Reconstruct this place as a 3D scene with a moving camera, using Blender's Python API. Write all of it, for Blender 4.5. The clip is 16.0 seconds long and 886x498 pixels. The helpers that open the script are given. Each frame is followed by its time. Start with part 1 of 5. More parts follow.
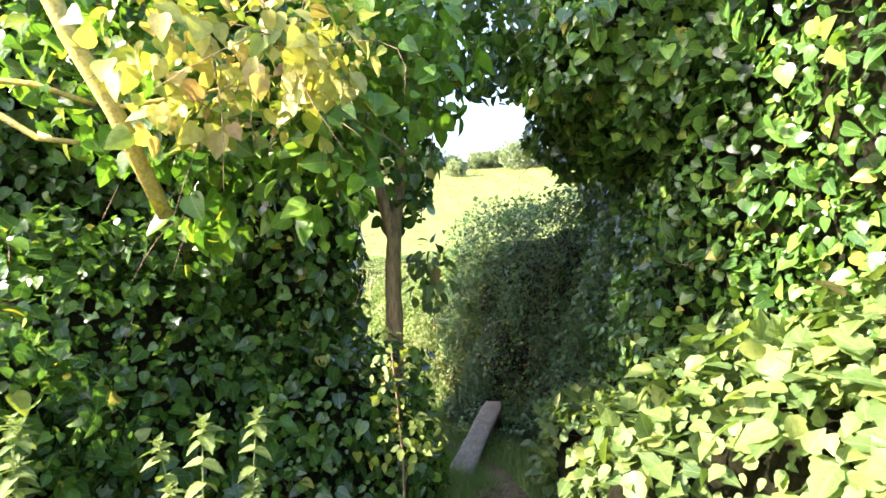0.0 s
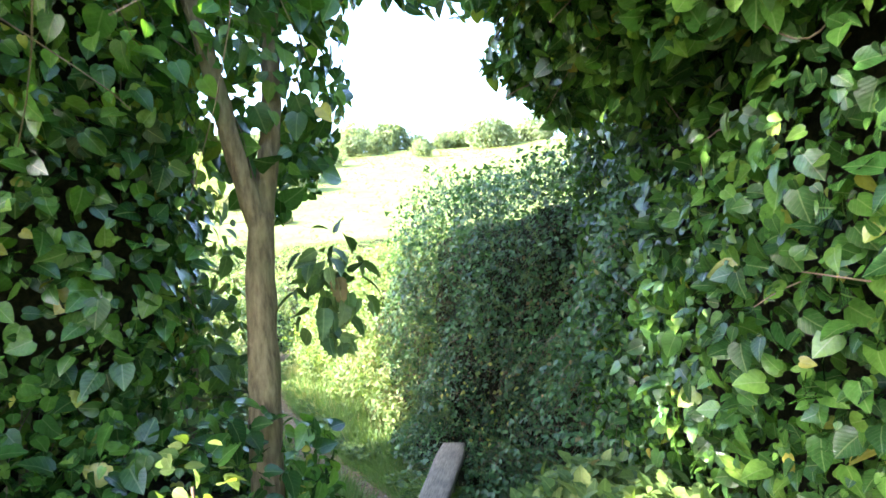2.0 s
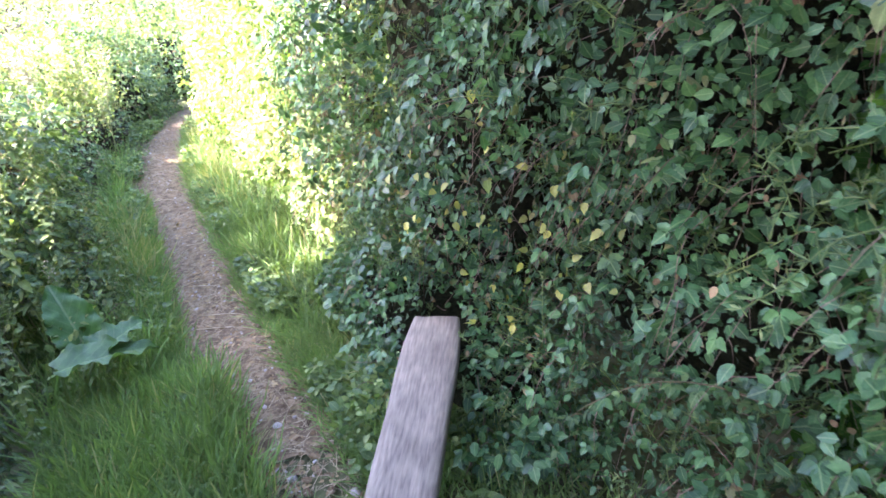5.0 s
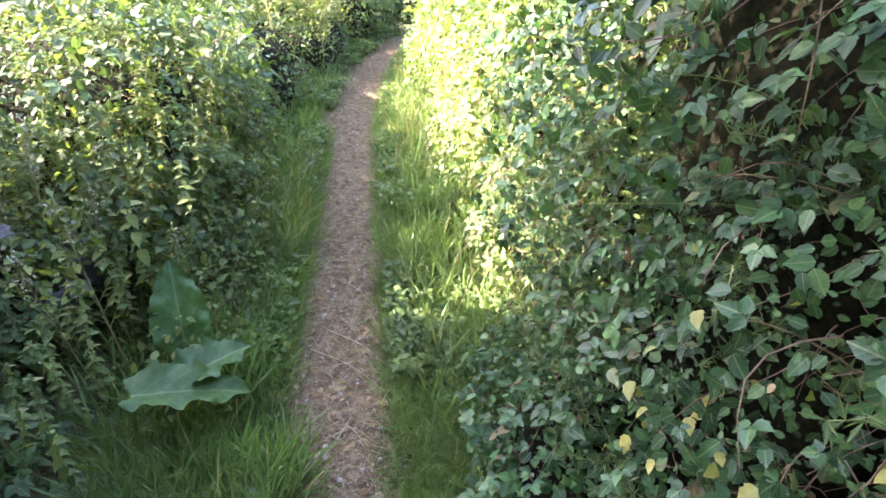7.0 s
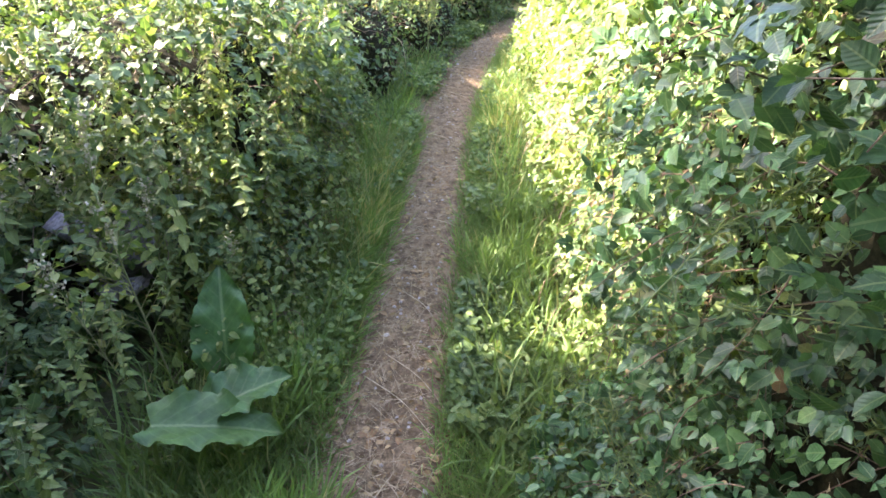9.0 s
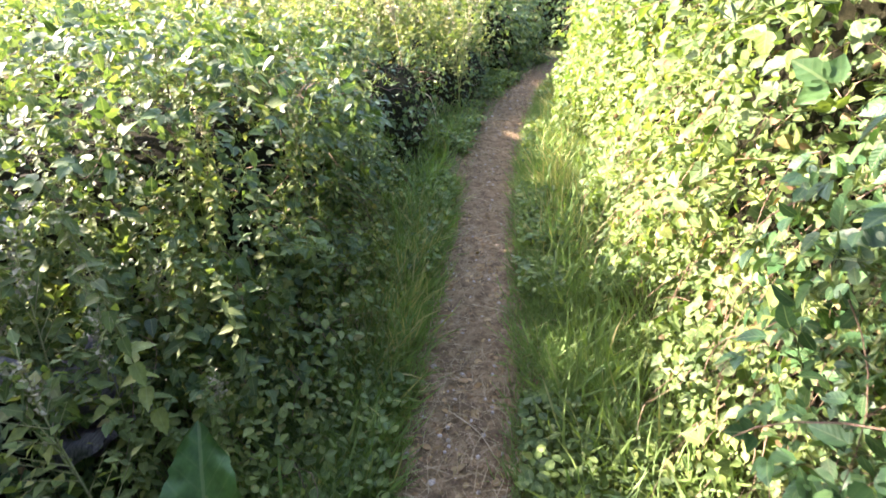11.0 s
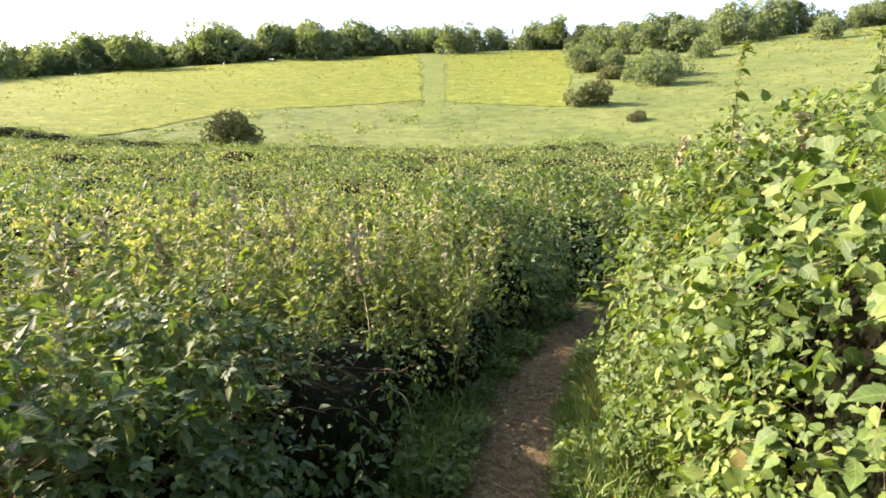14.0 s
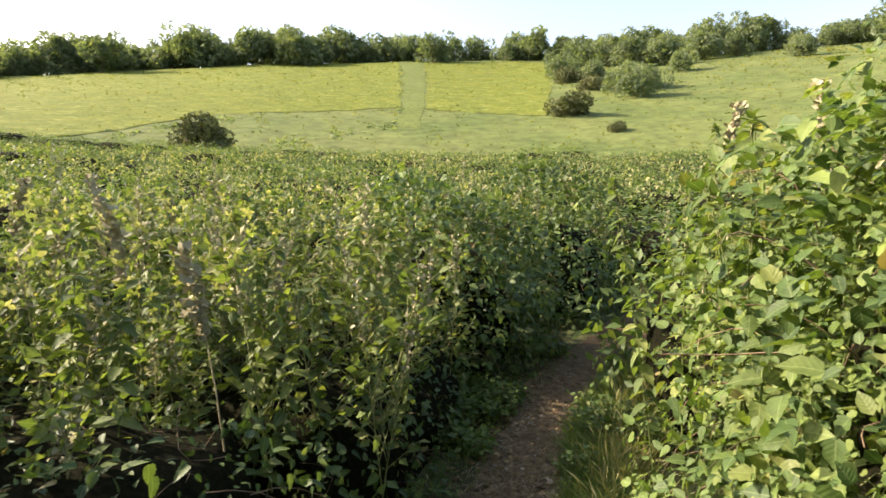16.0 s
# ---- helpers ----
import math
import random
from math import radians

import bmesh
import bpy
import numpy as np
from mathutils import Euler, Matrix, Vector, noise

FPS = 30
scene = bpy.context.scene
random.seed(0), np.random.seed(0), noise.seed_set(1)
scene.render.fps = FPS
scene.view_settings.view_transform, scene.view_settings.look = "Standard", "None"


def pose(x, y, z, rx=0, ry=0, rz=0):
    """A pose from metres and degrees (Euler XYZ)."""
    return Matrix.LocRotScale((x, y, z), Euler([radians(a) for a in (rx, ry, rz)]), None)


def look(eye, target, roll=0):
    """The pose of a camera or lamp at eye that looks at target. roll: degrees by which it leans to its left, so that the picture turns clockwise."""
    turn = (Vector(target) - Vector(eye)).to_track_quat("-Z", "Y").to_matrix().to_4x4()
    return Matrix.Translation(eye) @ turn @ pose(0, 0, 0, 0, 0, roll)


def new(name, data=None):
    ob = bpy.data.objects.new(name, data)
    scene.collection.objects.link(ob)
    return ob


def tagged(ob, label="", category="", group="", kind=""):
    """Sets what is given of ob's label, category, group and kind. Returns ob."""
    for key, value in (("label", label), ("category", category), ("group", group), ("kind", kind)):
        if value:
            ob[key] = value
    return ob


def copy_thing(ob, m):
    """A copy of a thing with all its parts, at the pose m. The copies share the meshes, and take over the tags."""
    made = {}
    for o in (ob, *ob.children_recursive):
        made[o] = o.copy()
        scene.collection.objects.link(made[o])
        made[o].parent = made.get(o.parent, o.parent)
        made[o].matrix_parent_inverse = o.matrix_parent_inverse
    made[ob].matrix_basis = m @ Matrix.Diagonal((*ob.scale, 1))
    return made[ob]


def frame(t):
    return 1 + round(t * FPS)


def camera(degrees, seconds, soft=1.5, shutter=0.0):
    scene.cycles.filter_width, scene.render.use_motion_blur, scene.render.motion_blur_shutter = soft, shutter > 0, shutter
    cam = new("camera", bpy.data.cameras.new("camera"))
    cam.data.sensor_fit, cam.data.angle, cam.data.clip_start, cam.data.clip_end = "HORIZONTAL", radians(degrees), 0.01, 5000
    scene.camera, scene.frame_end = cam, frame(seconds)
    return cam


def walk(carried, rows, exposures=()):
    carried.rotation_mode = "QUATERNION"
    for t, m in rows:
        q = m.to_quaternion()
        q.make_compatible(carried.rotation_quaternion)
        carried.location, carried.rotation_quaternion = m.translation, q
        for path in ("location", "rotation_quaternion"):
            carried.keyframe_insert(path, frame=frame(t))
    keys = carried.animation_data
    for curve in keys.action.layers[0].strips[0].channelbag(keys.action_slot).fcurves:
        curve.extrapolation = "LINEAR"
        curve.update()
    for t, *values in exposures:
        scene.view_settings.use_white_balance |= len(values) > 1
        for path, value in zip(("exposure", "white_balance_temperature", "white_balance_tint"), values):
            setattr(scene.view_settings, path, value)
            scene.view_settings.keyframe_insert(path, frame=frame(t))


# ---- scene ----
cam = camera(76.5, 16.0, soft=1.6, shutter=0.12)
PATH = [
    (0.0, pose(-2.368, -3.737, 1.737, 92.61, 2.42, -27.99)),
    (0.5, pose(-2.097, -3.377, 1.825, 93.08, 2.43, -28.61)),
    (1.0, pose(-1.874, -3.052, 1.907, 93.85, 3.04, -29.49)),
    (1.5, pose(-1.624, -2.710, 1.885, 93.80, 3.87, -30.79)),
    (2.0, pose(-1.414, -2.452, 1.846, 90.52, 3.72, -31.17)),
    (2.5, pose(-1.268, -2.182, 1.843, 83.49, 3.84, -31.48)),
    (3.0, pose(-1.127, -1.961, 1.796, 77.91, 3.98, -31.82)),
    (3.2, pose(-1.041, -1.863, 1.753, 75.30, 4.03, -31.74)),
    (5.3, pose(-0.012, -0.027, 1.562, 62.33, 4.62, -35.31)),
    (5.5, pose(0.032, 0.118, 1.589, 61.92, 3.50, -33.71)),
    (6.0, pose(0.095, 0.406, 1.624, 60.52, 0.43, -27.37)),
    (6.5, pose(0.198, 0.599, 1.667, 59.08, -2.68, -18.41)),
    (7.0, pose(0.190, 0.675, 1.678, 58.06, -3.95, -12.03)),
    (7.5, pose(0.217, 0.771, 1.657, 57.17, -3.05, -8.98)),
    (8.0, pose(0.237, 0.889, 1.677, 55.84, -3.57, -4.20)),
    (8.2, pose(0.275, 0.925, 1.683, 55.62, -4.40, -1.68)),
    (10.3, pose(0.338, 1.347, 1.516, 55.59, -0.61, 0.72)),
    (10.5, pose(0.326, 1.415, 1.510, 55.75, 0.06, 0.72)),
    (11.0, pose(0.287, 1.653, 1.505, 60.26, 1.43, 0.80)),
    (11.5, pose(0.339, 1.935, 1.472, 68.97, 1.39, 1.54)),
    (12.0, pose(0.364, 2.253, 1.427, 73.55, 1.03, 1.71)),
    (12.5, pose(0.351, 2.574, 1.466, 76.12, 0.40, 1.82)),
    (13.0, pose(0.351, 2.824, 1.470, 79.01, 0.34, 2.65)),
    (13.5, pose(0.364, 3.139, 1.492, 81.03, 0.27, 3.03)),
    (14.0, pose(0.443, 3.474, 1.486, 82.18, 0.28, 3.11)),
    (14.5, pose(0.476, 3.791, 1.454, 82.55, -0.12, 2.83)),
    (15.0, pose(0.519, 4.158, 1.405, 82.68, -0.42, 1.98)),
    (15.5, pose(0.560, 4.543, 1.364, 83.08, -0.52, 1.46)),
    (16.0, pose(0.593, 4.919, 1.334, 83.13, -0.52, 1.12)),
]
EXPOSURE = [(0.0, 2.92, 6400, 23), (1.0, 3.28, 6150, 15), (1.5, 3.54, 5950, 15), (3.2, 4.02, 5700, 26), (5.3, 4.46, 5650, 40), (7.0, 4.03, 6050, 37), (8.2, 3.93, 6100, 36), (10.3, 3.74, 6200, 36), (11.0, 3.46, 6350, 34), (12.0, 2.44, 6550, 29), (13.5, 1.92, 6820, 24), (16.0, 1.44, 7000, 22)]
walk(cam, PATH, EXPOSURE)

# ---- world and sun ----
SUN_ELEVATION, SUN_AZIMUTH = 31.0, 280.0        # degrees; azimuth clockwise from +y
world = bpy.data.worlds.new("sky")
scene.world = world
world.use_nodes = True
wn = world.node_tree.nodes
sky = wn.new("ShaderNodeTexSky")
sky.sky_type, sky.sun_disc = "NISHITA", False
sky.sun_elevation, sky.sun_rotation = radians(SUN_ELEVATION), radians(SUN_AZIMUTH)
sky.air_density, sky.dust_density = 1.1, 2.5
wn["Background"].inputs["Strength"].default_value = 0.15
world.node_tree.links.new(sky.outputs[0], wn["Background"].inputs["Color"])
sun_data = bpy.data.lights.new("sun", "SUN")
sun_data.energy, sun_data.angle, sun_data.color = 5.0, radians(0.6), (1.0, 0.91, 0.76)
sun = new("sun", sun_data)
az, el = radians(SUN_AZIMUTH), radians(SUN_ELEVATION)
sun.matrix_world = look((0, 0, 0), (-math.sin(az) * math.cos(el), -math.cos(az) * math.cos(el), -math.sin(el)))
sun.location = (-20, 0, 15)

rng = np.random.default_rng(7)


# ---- materials ----
def nodes_of(name):
    mat = bpy.data.materials.new(name)
    mat.use_nodes = True
    nt = mat.node_tree
    return mat, nt, nt.nodes["Principled BSDF"], nt.nodes["Material Output"]


def ramp_of(nt, stops):
    r = nt.nodes.new("ShaderNodeValToRGB")
    while len(r.color_ramp.elements) < len(stops):
        r.color_ramp.elements.new(0.5)
    for e, (p, c) in zip(r.color_ramp.elements, stops):
        e.position, e.color = p, (*c, 1)
    return r


def noise_of(nt, scale, detail=4.0, rough=0.6):
    tc = nt.nodes.new("ShaderNodeNewGeometry")
    n = nt.nodes.new("ShaderNodeTexNoise")
    n.inputs["Scale"].default_value, n.inputs["Detail"].default_value, n.inputs["Roughness"].default_value = scale, detail, rough
    nt.links.new(tc.outputs["Position"], n.inputs["Vector"])
    return n


def mix_of(nt, kind, fac, a, b):
    m = nt.nodes.new("ShaderNodeMix")
    m.data_type, m.blend_type = "RGBA", kind
    if isinstance(fac, float):
        m.inputs[0].default_value = fac
    else:
        nt.links.new(fac, m.inputs[0])
    for sock, v in ((m.inputs[6], a), (m.inputs[7], b)):
        if isinstance(v, tuple):
            sock.default_value = (*v, 1)
        else:
            nt.links.new(v, sock)
    return m.outputs[2]


def bump_of(nt, bsdf, height, strength, distance):
    b = nt.nodes.new("ShaderNodeBump")
    b.inputs["Strength"].default_value, b.inputs["Distance"].default_value = strength, distance
    nt.links.new(height, b.inputs["Height"])
    nt.links.new(b.outputs[0], bsdf.inputs["Normal"])


def leaf_material(name, stops, rough, through_light, patch=2.5, single=False, grain=60.0):
    """Leaves: a colour for each leaf, blotches across it and over the plant, light shining through."""
    mat, nt, bsdf, out = nodes_of(name)
    if single:
        src = nt.nodes.new("ShaderNodeObjectInfo").outputs["Random"]
    else:
        src = nt.nodes.new("ShaderNodeNewGeometry").outputs["Random Per Island"]
    ramp = ramp_of(nt, stops)
    nt.links.new(src, ramp.inputs[0])
    big, fine = noise_of(nt, patch, 2.0), noise_of(nt, grain, 3.0)
    tone = ramp_of(nt, [(0.3, (0.5, 0.58, 0.5)), (0.7, (1.3, 1.25, 1.1))])
    nt.links.new(big.outputs[0], tone.inputs[0])
    col = mix_of(nt, "MULTIPLY", 1.0, ramp.outputs[0], tone.outputs[0])
    speck = ramp_of(nt, [(0.35, (0.75, 0.75, 0.7)), (0.65, (1.12, 1.12, 1.1))])
    nt.links.new(fine.outputs[0], speck.inputs[0])
    col = mix_of(nt, "MULTIPLY", 0.8, col, speck.outputs[0])
    at = nt.nodes.new("ShaderNodeAttribute")
    at.attribute_name = "leaf_place"
    xyz = nt.nodes.new("ShaderNodeSeparateXYZ")
    nt.links.new(at.outputs["Vector"], xyz.inputs[0])

    def calc(op, p, q):
        m = nt.nodes.new("ShaderNodeMath")
        m.operation = op
        for s, v in ((m.inputs[0], p), (m.inputs[1], q)):
            if isinstance(v, float):
                s.default_value = v
            else:
                nt.links.new(v, s)
        return m.outputs[0]

    across = calc("ABSOLUTE", xyz.outputs[0], 0.0)
    wave = calc("SINE", calc("MULTIPLY", calc("SUBTRACT", xyz.outputs[1], calc("MULTIPLY", across, 0.8)), 40.0), 0.0)
    vein = calc("MAXIMUM", calc("LESS_THAN", across, 0.022), calc("MULTIPLY", calc("GREATER_THAN", wave, 0.9), 0.3))
    col = mix_of(nt, "MIX", calc("MULTIPLY", vein, 0.22), col, (0.32, 0.38, 0.16))
    nt.links.new(col, bsdf.inputs["Base Color"])
    bsdf.inputs["Roughness"].default_value = rough
    bsdf.inputs["Specular IOR Level"].default_value = 0.5 if rough < 0.3 else 0.3
    bump_of(nt, bsdf, calc("ADD", fine.outputs[0], calc("MULTIPLY", wave, 0.1)), 0.4, 0.004)
    tr = nt.nodes.new("ShaderNodeBsdfTranslucent")
    warm = mix_of(nt, "MULTIPLY", 1.0, col, (1.5, 1.55, 0.6))
    nt.links.new(warm, tr.inputs["Color"])
    ms = nt.nodes.new("ShaderNodeMixShader")
    ms.inputs[0].default_value = through_light
    nt.links.new(bsdf.outputs[0], ms.inputs[1])
    nt.links.new(tr.outputs[0], ms.inputs[2])
    nt.links.new(ms.outputs[0], out.inputs["Surface"])
    return mat


def matter(name, dark, light, scale, rough=0.9, bump=0.5, dist=0.01, spots=None):
    """Soil, bark and wood: two colours over two scales of noise, with relief."""
    mat, nt, bsdf, out = nodes_of(name)
    a, b = noise_of(nt, scale, 6.0), noise_of(nt, scale * 7, 4.0)
    r = ramp_of(nt, [(0.3, dark), (0.7, light)])
    nt.links.new(a.outputs[0], r.inputs[0])
    s = ramp_of(nt, [(0.3, (0.6, 0.6, 0.6)), (0.7, (1.3, 1.3, 1.3))])
    nt.links.new(b.outputs[0], s.inputs[0])
    col = mix_of(nt, "MULTIPLY", 0.85, r.outputs[0], s.outputs[0])
    if spots:
        sp = noise_of(nt, scale * 2.3, 2.0)
        f = ramp_of(nt, [(0.55, (0, 0, 0)), (0.68, (1, 1, 1))])
        nt.links.new(sp.outputs[0], f.inputs[0])
        col = mix_of(nt, "MIX", f.outputs[0], col, spots)
    nt.links.new(col, bsdf.inputs["Base Color"])
    bsdf.inputs["Roughness"].default_value = rough
    bsdf.inputs["Specular IOR Level"].default_value = 0.12
    bump_of(nt, bsdf, b.outputs[0], bump, dist)
    return mat


IVY = [(0.0, (0.026, 0.07, 0.02)), (0.5, (0.05, 0.125, 0.025)), (0.85, (0.1, 0.21, 0.034)), (0.97, (0.16, 0.26, 0.045)), (1.0, (0.36, 0.31, 0.06))]
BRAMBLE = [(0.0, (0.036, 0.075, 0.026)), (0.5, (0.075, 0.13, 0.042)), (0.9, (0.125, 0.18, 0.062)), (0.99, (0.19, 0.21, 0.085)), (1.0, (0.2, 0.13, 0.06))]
# SUNNY: bramble greens raised for sunlit growth, light put into the colour.
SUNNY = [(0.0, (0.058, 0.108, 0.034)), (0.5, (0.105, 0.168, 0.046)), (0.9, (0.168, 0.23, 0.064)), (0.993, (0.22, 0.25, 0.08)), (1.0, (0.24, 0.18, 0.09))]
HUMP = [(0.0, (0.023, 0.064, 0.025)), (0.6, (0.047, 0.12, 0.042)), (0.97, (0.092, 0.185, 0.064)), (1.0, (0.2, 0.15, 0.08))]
NETTLE = [(0.0, (0.085, 0.13, 0.042)), (0.6, (0.14, 0.195, 0.06)), (0.9, (0.21, 0.25, 0.08)), (1.0, (0.34, 0.3, 0.13))]
GRASS = [(0.0, (0.055, 0.13, 0.028)), (0.6, (0.09, 0.195, 0.042)), (0.93, (0.15, 0.24, 0.058)), (1.0, (0.42, 0.36, 0.2))]
YELLOW = [(0.0, (0.15, 0.22, 0.05)), (0.4, (0.30, 0.31, 0.08)), (0.75, (0.42, 0.38, 0.12)), (1.0, (0.30, 0.20, 0.12))]
M_ivy_thin = leaf_material("thin_ivy_leaf", [(0.0, (0.045, 0.12, 0.02)), (0.5, (0.08, 0.19, 0.025)), (0.9, (0.14, 0.25, 0.03)), (1.0, (0.3, 0.3, 0.05))], 0.3, 0.42)
M_ivy = leaf_material("ivy_leaf", IVY, 0.27, 0.3)
M_ivy1 = leaf_material("ivy_leaf_single", IVY, 0.27, 0.3, single=True)
M_yellow = leaf_material("yellowing_leaf", YELLOW, 0.5, 0.35)
M_sapling = leaf_material("sapling_leaf", [(0.0, (0.09, 0.15, 0.03)), (0.6, (0.16, 0.21, 0.045)), (1.0, (0.28, 0.27, 0.07))], 0.5, 0.35)
M_bramble = leaf_material("bramble_leaf", BRAMBLE, 0.52, 0.28)
M_bramble1 = leaf_material("bramble_leaf_single", BRAMBLE, 0.52, 0.28, single=True)
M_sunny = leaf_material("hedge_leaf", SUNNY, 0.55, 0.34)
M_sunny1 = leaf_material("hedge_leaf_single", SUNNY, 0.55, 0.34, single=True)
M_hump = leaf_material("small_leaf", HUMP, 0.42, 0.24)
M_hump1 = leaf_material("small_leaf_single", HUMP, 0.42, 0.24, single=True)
M_nettle = leaf_material("nettle_leaf", NETTLE, 0.62, 0.36)
M_grass = leaf_material("grass_blade", GRASS, 0.6, 0.32)
# Paler and greyer than near leaves: distance haze put into the colour.
M_hazy_tree = leaf_material("tree_leaf", [(0.0, (0.11, 0.155, 0.105)), (0.6, (0.155, 0.2, 0.13)), (1.0, (0.21, 0.25, 0.15))], 0.6, 0.42, patch=0.25, grain=6.0)
M_bush = leaf_material("hill_bush_leaf", [(0.0, (0.07, 0.085, 0.035)), (1.0, (0.13, 0.14, 0.06))], 0.7, 0.15, patch=0.3, grain=6.0)
M_dock = leaf_material("burdock_leaf", [(0.0, (0.055, 0.13, 0.035)), (1.0, (0.09, 0.17, 0.045))], 0.5, 0.25, single=True, grain=35.0)
M_dead = leaf_material("dead_leaf", [(0.0, (0.1, 0.058, 0.03)), (0.6, (0.2, 0.125, 0.065)), (1.0, (0.32, 0.23, 0.13))], 0.8, 0.15)
M_twig = matter("dry_twig", (0.10, 0.065, 0.04), (0.26, 0.19, 0.12), 30, 0.85, 0.4, 0.003)
# Near-black: the shade deep inside thickets put into the core's colour.
M_core_shade = matter("inner_thicket", (0.01, 0.011, 0.005), (0.04, 0.04, 0.018), 45, 1.0, 1.0, 0.04)
M_core_shade.node_tree.nodes["Principled BSDF"].inputs["Specular IOR Level"].default_value = 0.05
M_bark = matter("bark", (0.11, 0.078, 0.042), (0.27, 0.21, 0.12), 16, 0.9, 0.9, 0.015, spots=(0.16, 0.17, 0.08))
M_lichen = matter("lichen_bark", (0.22, 0.18, 0.06), (0.42, 0.36, 0.10), 14, 0.9, 0.7, 0.01, spots=(0.5, 0.4, 0.03))


def grain_wood(name, dark, light, heading):
    """Weathered plank: long fibres along its length, knots and stains."""
    mat, nt, bsdf, out = nodes_of(name)
    geo = nt.nodes.new("ShaderNodeNewGeometry")
    mp = nt.nodes.new("ShaderNodeMapping")
    mp.vector_type = "TEXTURE"
    mp.inputs["Rotation"].default_value, mp.inputs["Scale"].default_value = (0, 0, radians(heading)), (1.0, 0.06, 0.06)
    nt.links.new(geo.outputs["Position"], mp.inputs["Vector"])
    n = nt.nodes.new("ShaderNodeTexNoise")
    n.inputs["Scale"].default_value, n.inputs["Detail"].default_value = 7.0, 6.0
    nt.links.new(mp.outputs[0], n.inputs["Vector"])
    r = ramp_of(nt, [(0.3, dark), (0.7, light)])
    nt.links.new(n.outputs[0], r.inputs[0])
    st = noise_of(nt, 6.0, 3.0)
    s = ramp_of(nt, [(0.35, (0.72, 0.72, 0.72)), (0.65, (1.1, 1.1, 1.1))])
    nt.links.new(st.outputs[0], s.inputs[0])
    nt.links.new(mix_of(nt, "MULTIPLY", 1.0, r.outputs[0], s.outputs[0]), bsdf.inputs["Base Color"])
    bsdf.inputs["Roughness"].default_value = 0.85
    bump_of(nt, bsdf, n.outputs[0], 0.5, 0.003)
    return mat


def trunk_bark(name, dark, light, moss):
    """Bark with long upright furrows, paler ridges and green stains."""
    mat, nt, bsdf, out = nodes_of(name)
    geo = nt.nodes.new("ShaderNodeNewGeometry")
    mp = nt.nodes.new("ShaderNodeMapping")
    mp.vector_type = "POINT"
    mp.inputs["Scale"].default_value = (1.0, 1.0, 0.26)
    nt.links.new(geo.outputs["Position"], mp.inputs["Vector"])
    n = nt.nodes.new("ShaderNodeTexNoise")
    n.inputs["Scale"].default_value, n.inputs["Detail"].default_value, n.inputs["Roughness"].default_value = 48.0, 7.0, 0.65
    nt.links.new(mp.outputs[0], n.inputs["Vector"])
    r = ramp_of(nt, [(0.36, dark), (0.62, light)])
    nt.links.new(n.outputs[0], r.inputs[0])
    st = noise_of(nt, 7.0, 4.0)
    f = ramp_of(nt, [(0.5, (0, 0, 0)), (0.72, (0.8, 0.8, 0.8))])
    nt.links.new(st.outputs[0], f.inputs[0])
    nt.links.new(mix_of(nt, "MIX", f.outputs[0], r.outputs[0], moss), bsdf.inputs["Base Color"])
    bsdf.inputs["Roughness"].default_value = 0.92
    bsdf.inputs["Specular IOR Level"].default_value = 0.12
    bump_of(nt, bsdf, n.outputs[0], 1.0, 0.02)
    return mat


M_trunk = trunk_bark("furrowed_bark", (0.11, 0.08, 0.042), (0.25, 0.188, 0.098), (0.16, 0.145, 0.065))
M_board = grain_wood("weathered_wood", (0.13, 0.105, 0.07), (0.27, 0.222, 0.15), 47)
M_stump = grain_wood("silvered_wood", (0.07, 0.066, 0.06), (0.27, 0.255, 0.23), 80)
M_dirt = matter("path_earth", (0.078, 0.054, 0.027), (0.29, 0.208, 0.112), 18, 0.95, 1.0, 0.025, spots=(0.14, 0.102, 0.052))
M_stone = matter("path_stone", (0.19, 0.16, 0.12), (0.42, 0.38, 0.31), 25, 0.85, 0.4, 0.004)
M_straw = matter("dry_straw", (0.28, 0.22, 0.12), (0.5, 0.42, 0.26), 20, 0.8, 0.2, 0.002)
M_plume = matter("seed_plume", (0.28, 0.26, 0.15), (0.46, 0.42, 0.26), 40, 0.9, 0.2, 0.002)
M_meadow = matter("flowering_meadow", (0.095, 0.13, 0.018), (0.16, 0.18, 0.026), 0.3, 0.95, 0.8, 0.25, spots=(0.19, 0.22, 0.05))
M_mown = matter("mown_grass", (0.095, 0.13, 0.03), (0.135, 0.165, 0.042), 0.25, 0.95, 0.4, 0.08)
M_slope = matter("slope_grass", (0.08, 0.115, 0.03), (0.14, 0.165, 0.05), 0.10, 0.95, 0.6, 0.2)


# ---- mesh helpers ----
def mesh_from(name, verts, loops, sizes, smooth=True):
    """A mesh from numpy arrays: corners, face corner indices, corners a face."""
    me = bpy.data.meshes.new(name)
    verts = np.ascontiguousarray(verts, dtype=np.float32)
    loops, sizes = np.asarray(loops, dtype=np.int32), np.asarray(sizes, dtype=np.int32)
    me.vertices.add(len(verts))
    me.vertices.foreach_set("co", verts.ravel())
    me.loops.add(len(loops))
    me.loops.foreach_set("vertex_index", loops)
    me.polygons.add(len(sizes))
    me.polygons.foreach_set("loop_start", np.r_[0, np.cumsum(sizes)[:-1]].astype(np.int32))
    me.update(calc_edges=True)
    if smooth:
        me.polygons.foreach_set("use_smooth", np.ones(len(sizes), dtype=bool))
    return me


def solid(name, me, mat, parent=None):
    me.materials.append(mat)
    ob = new(name, me)
    if parent:
        ob.parent = parent
    return ob


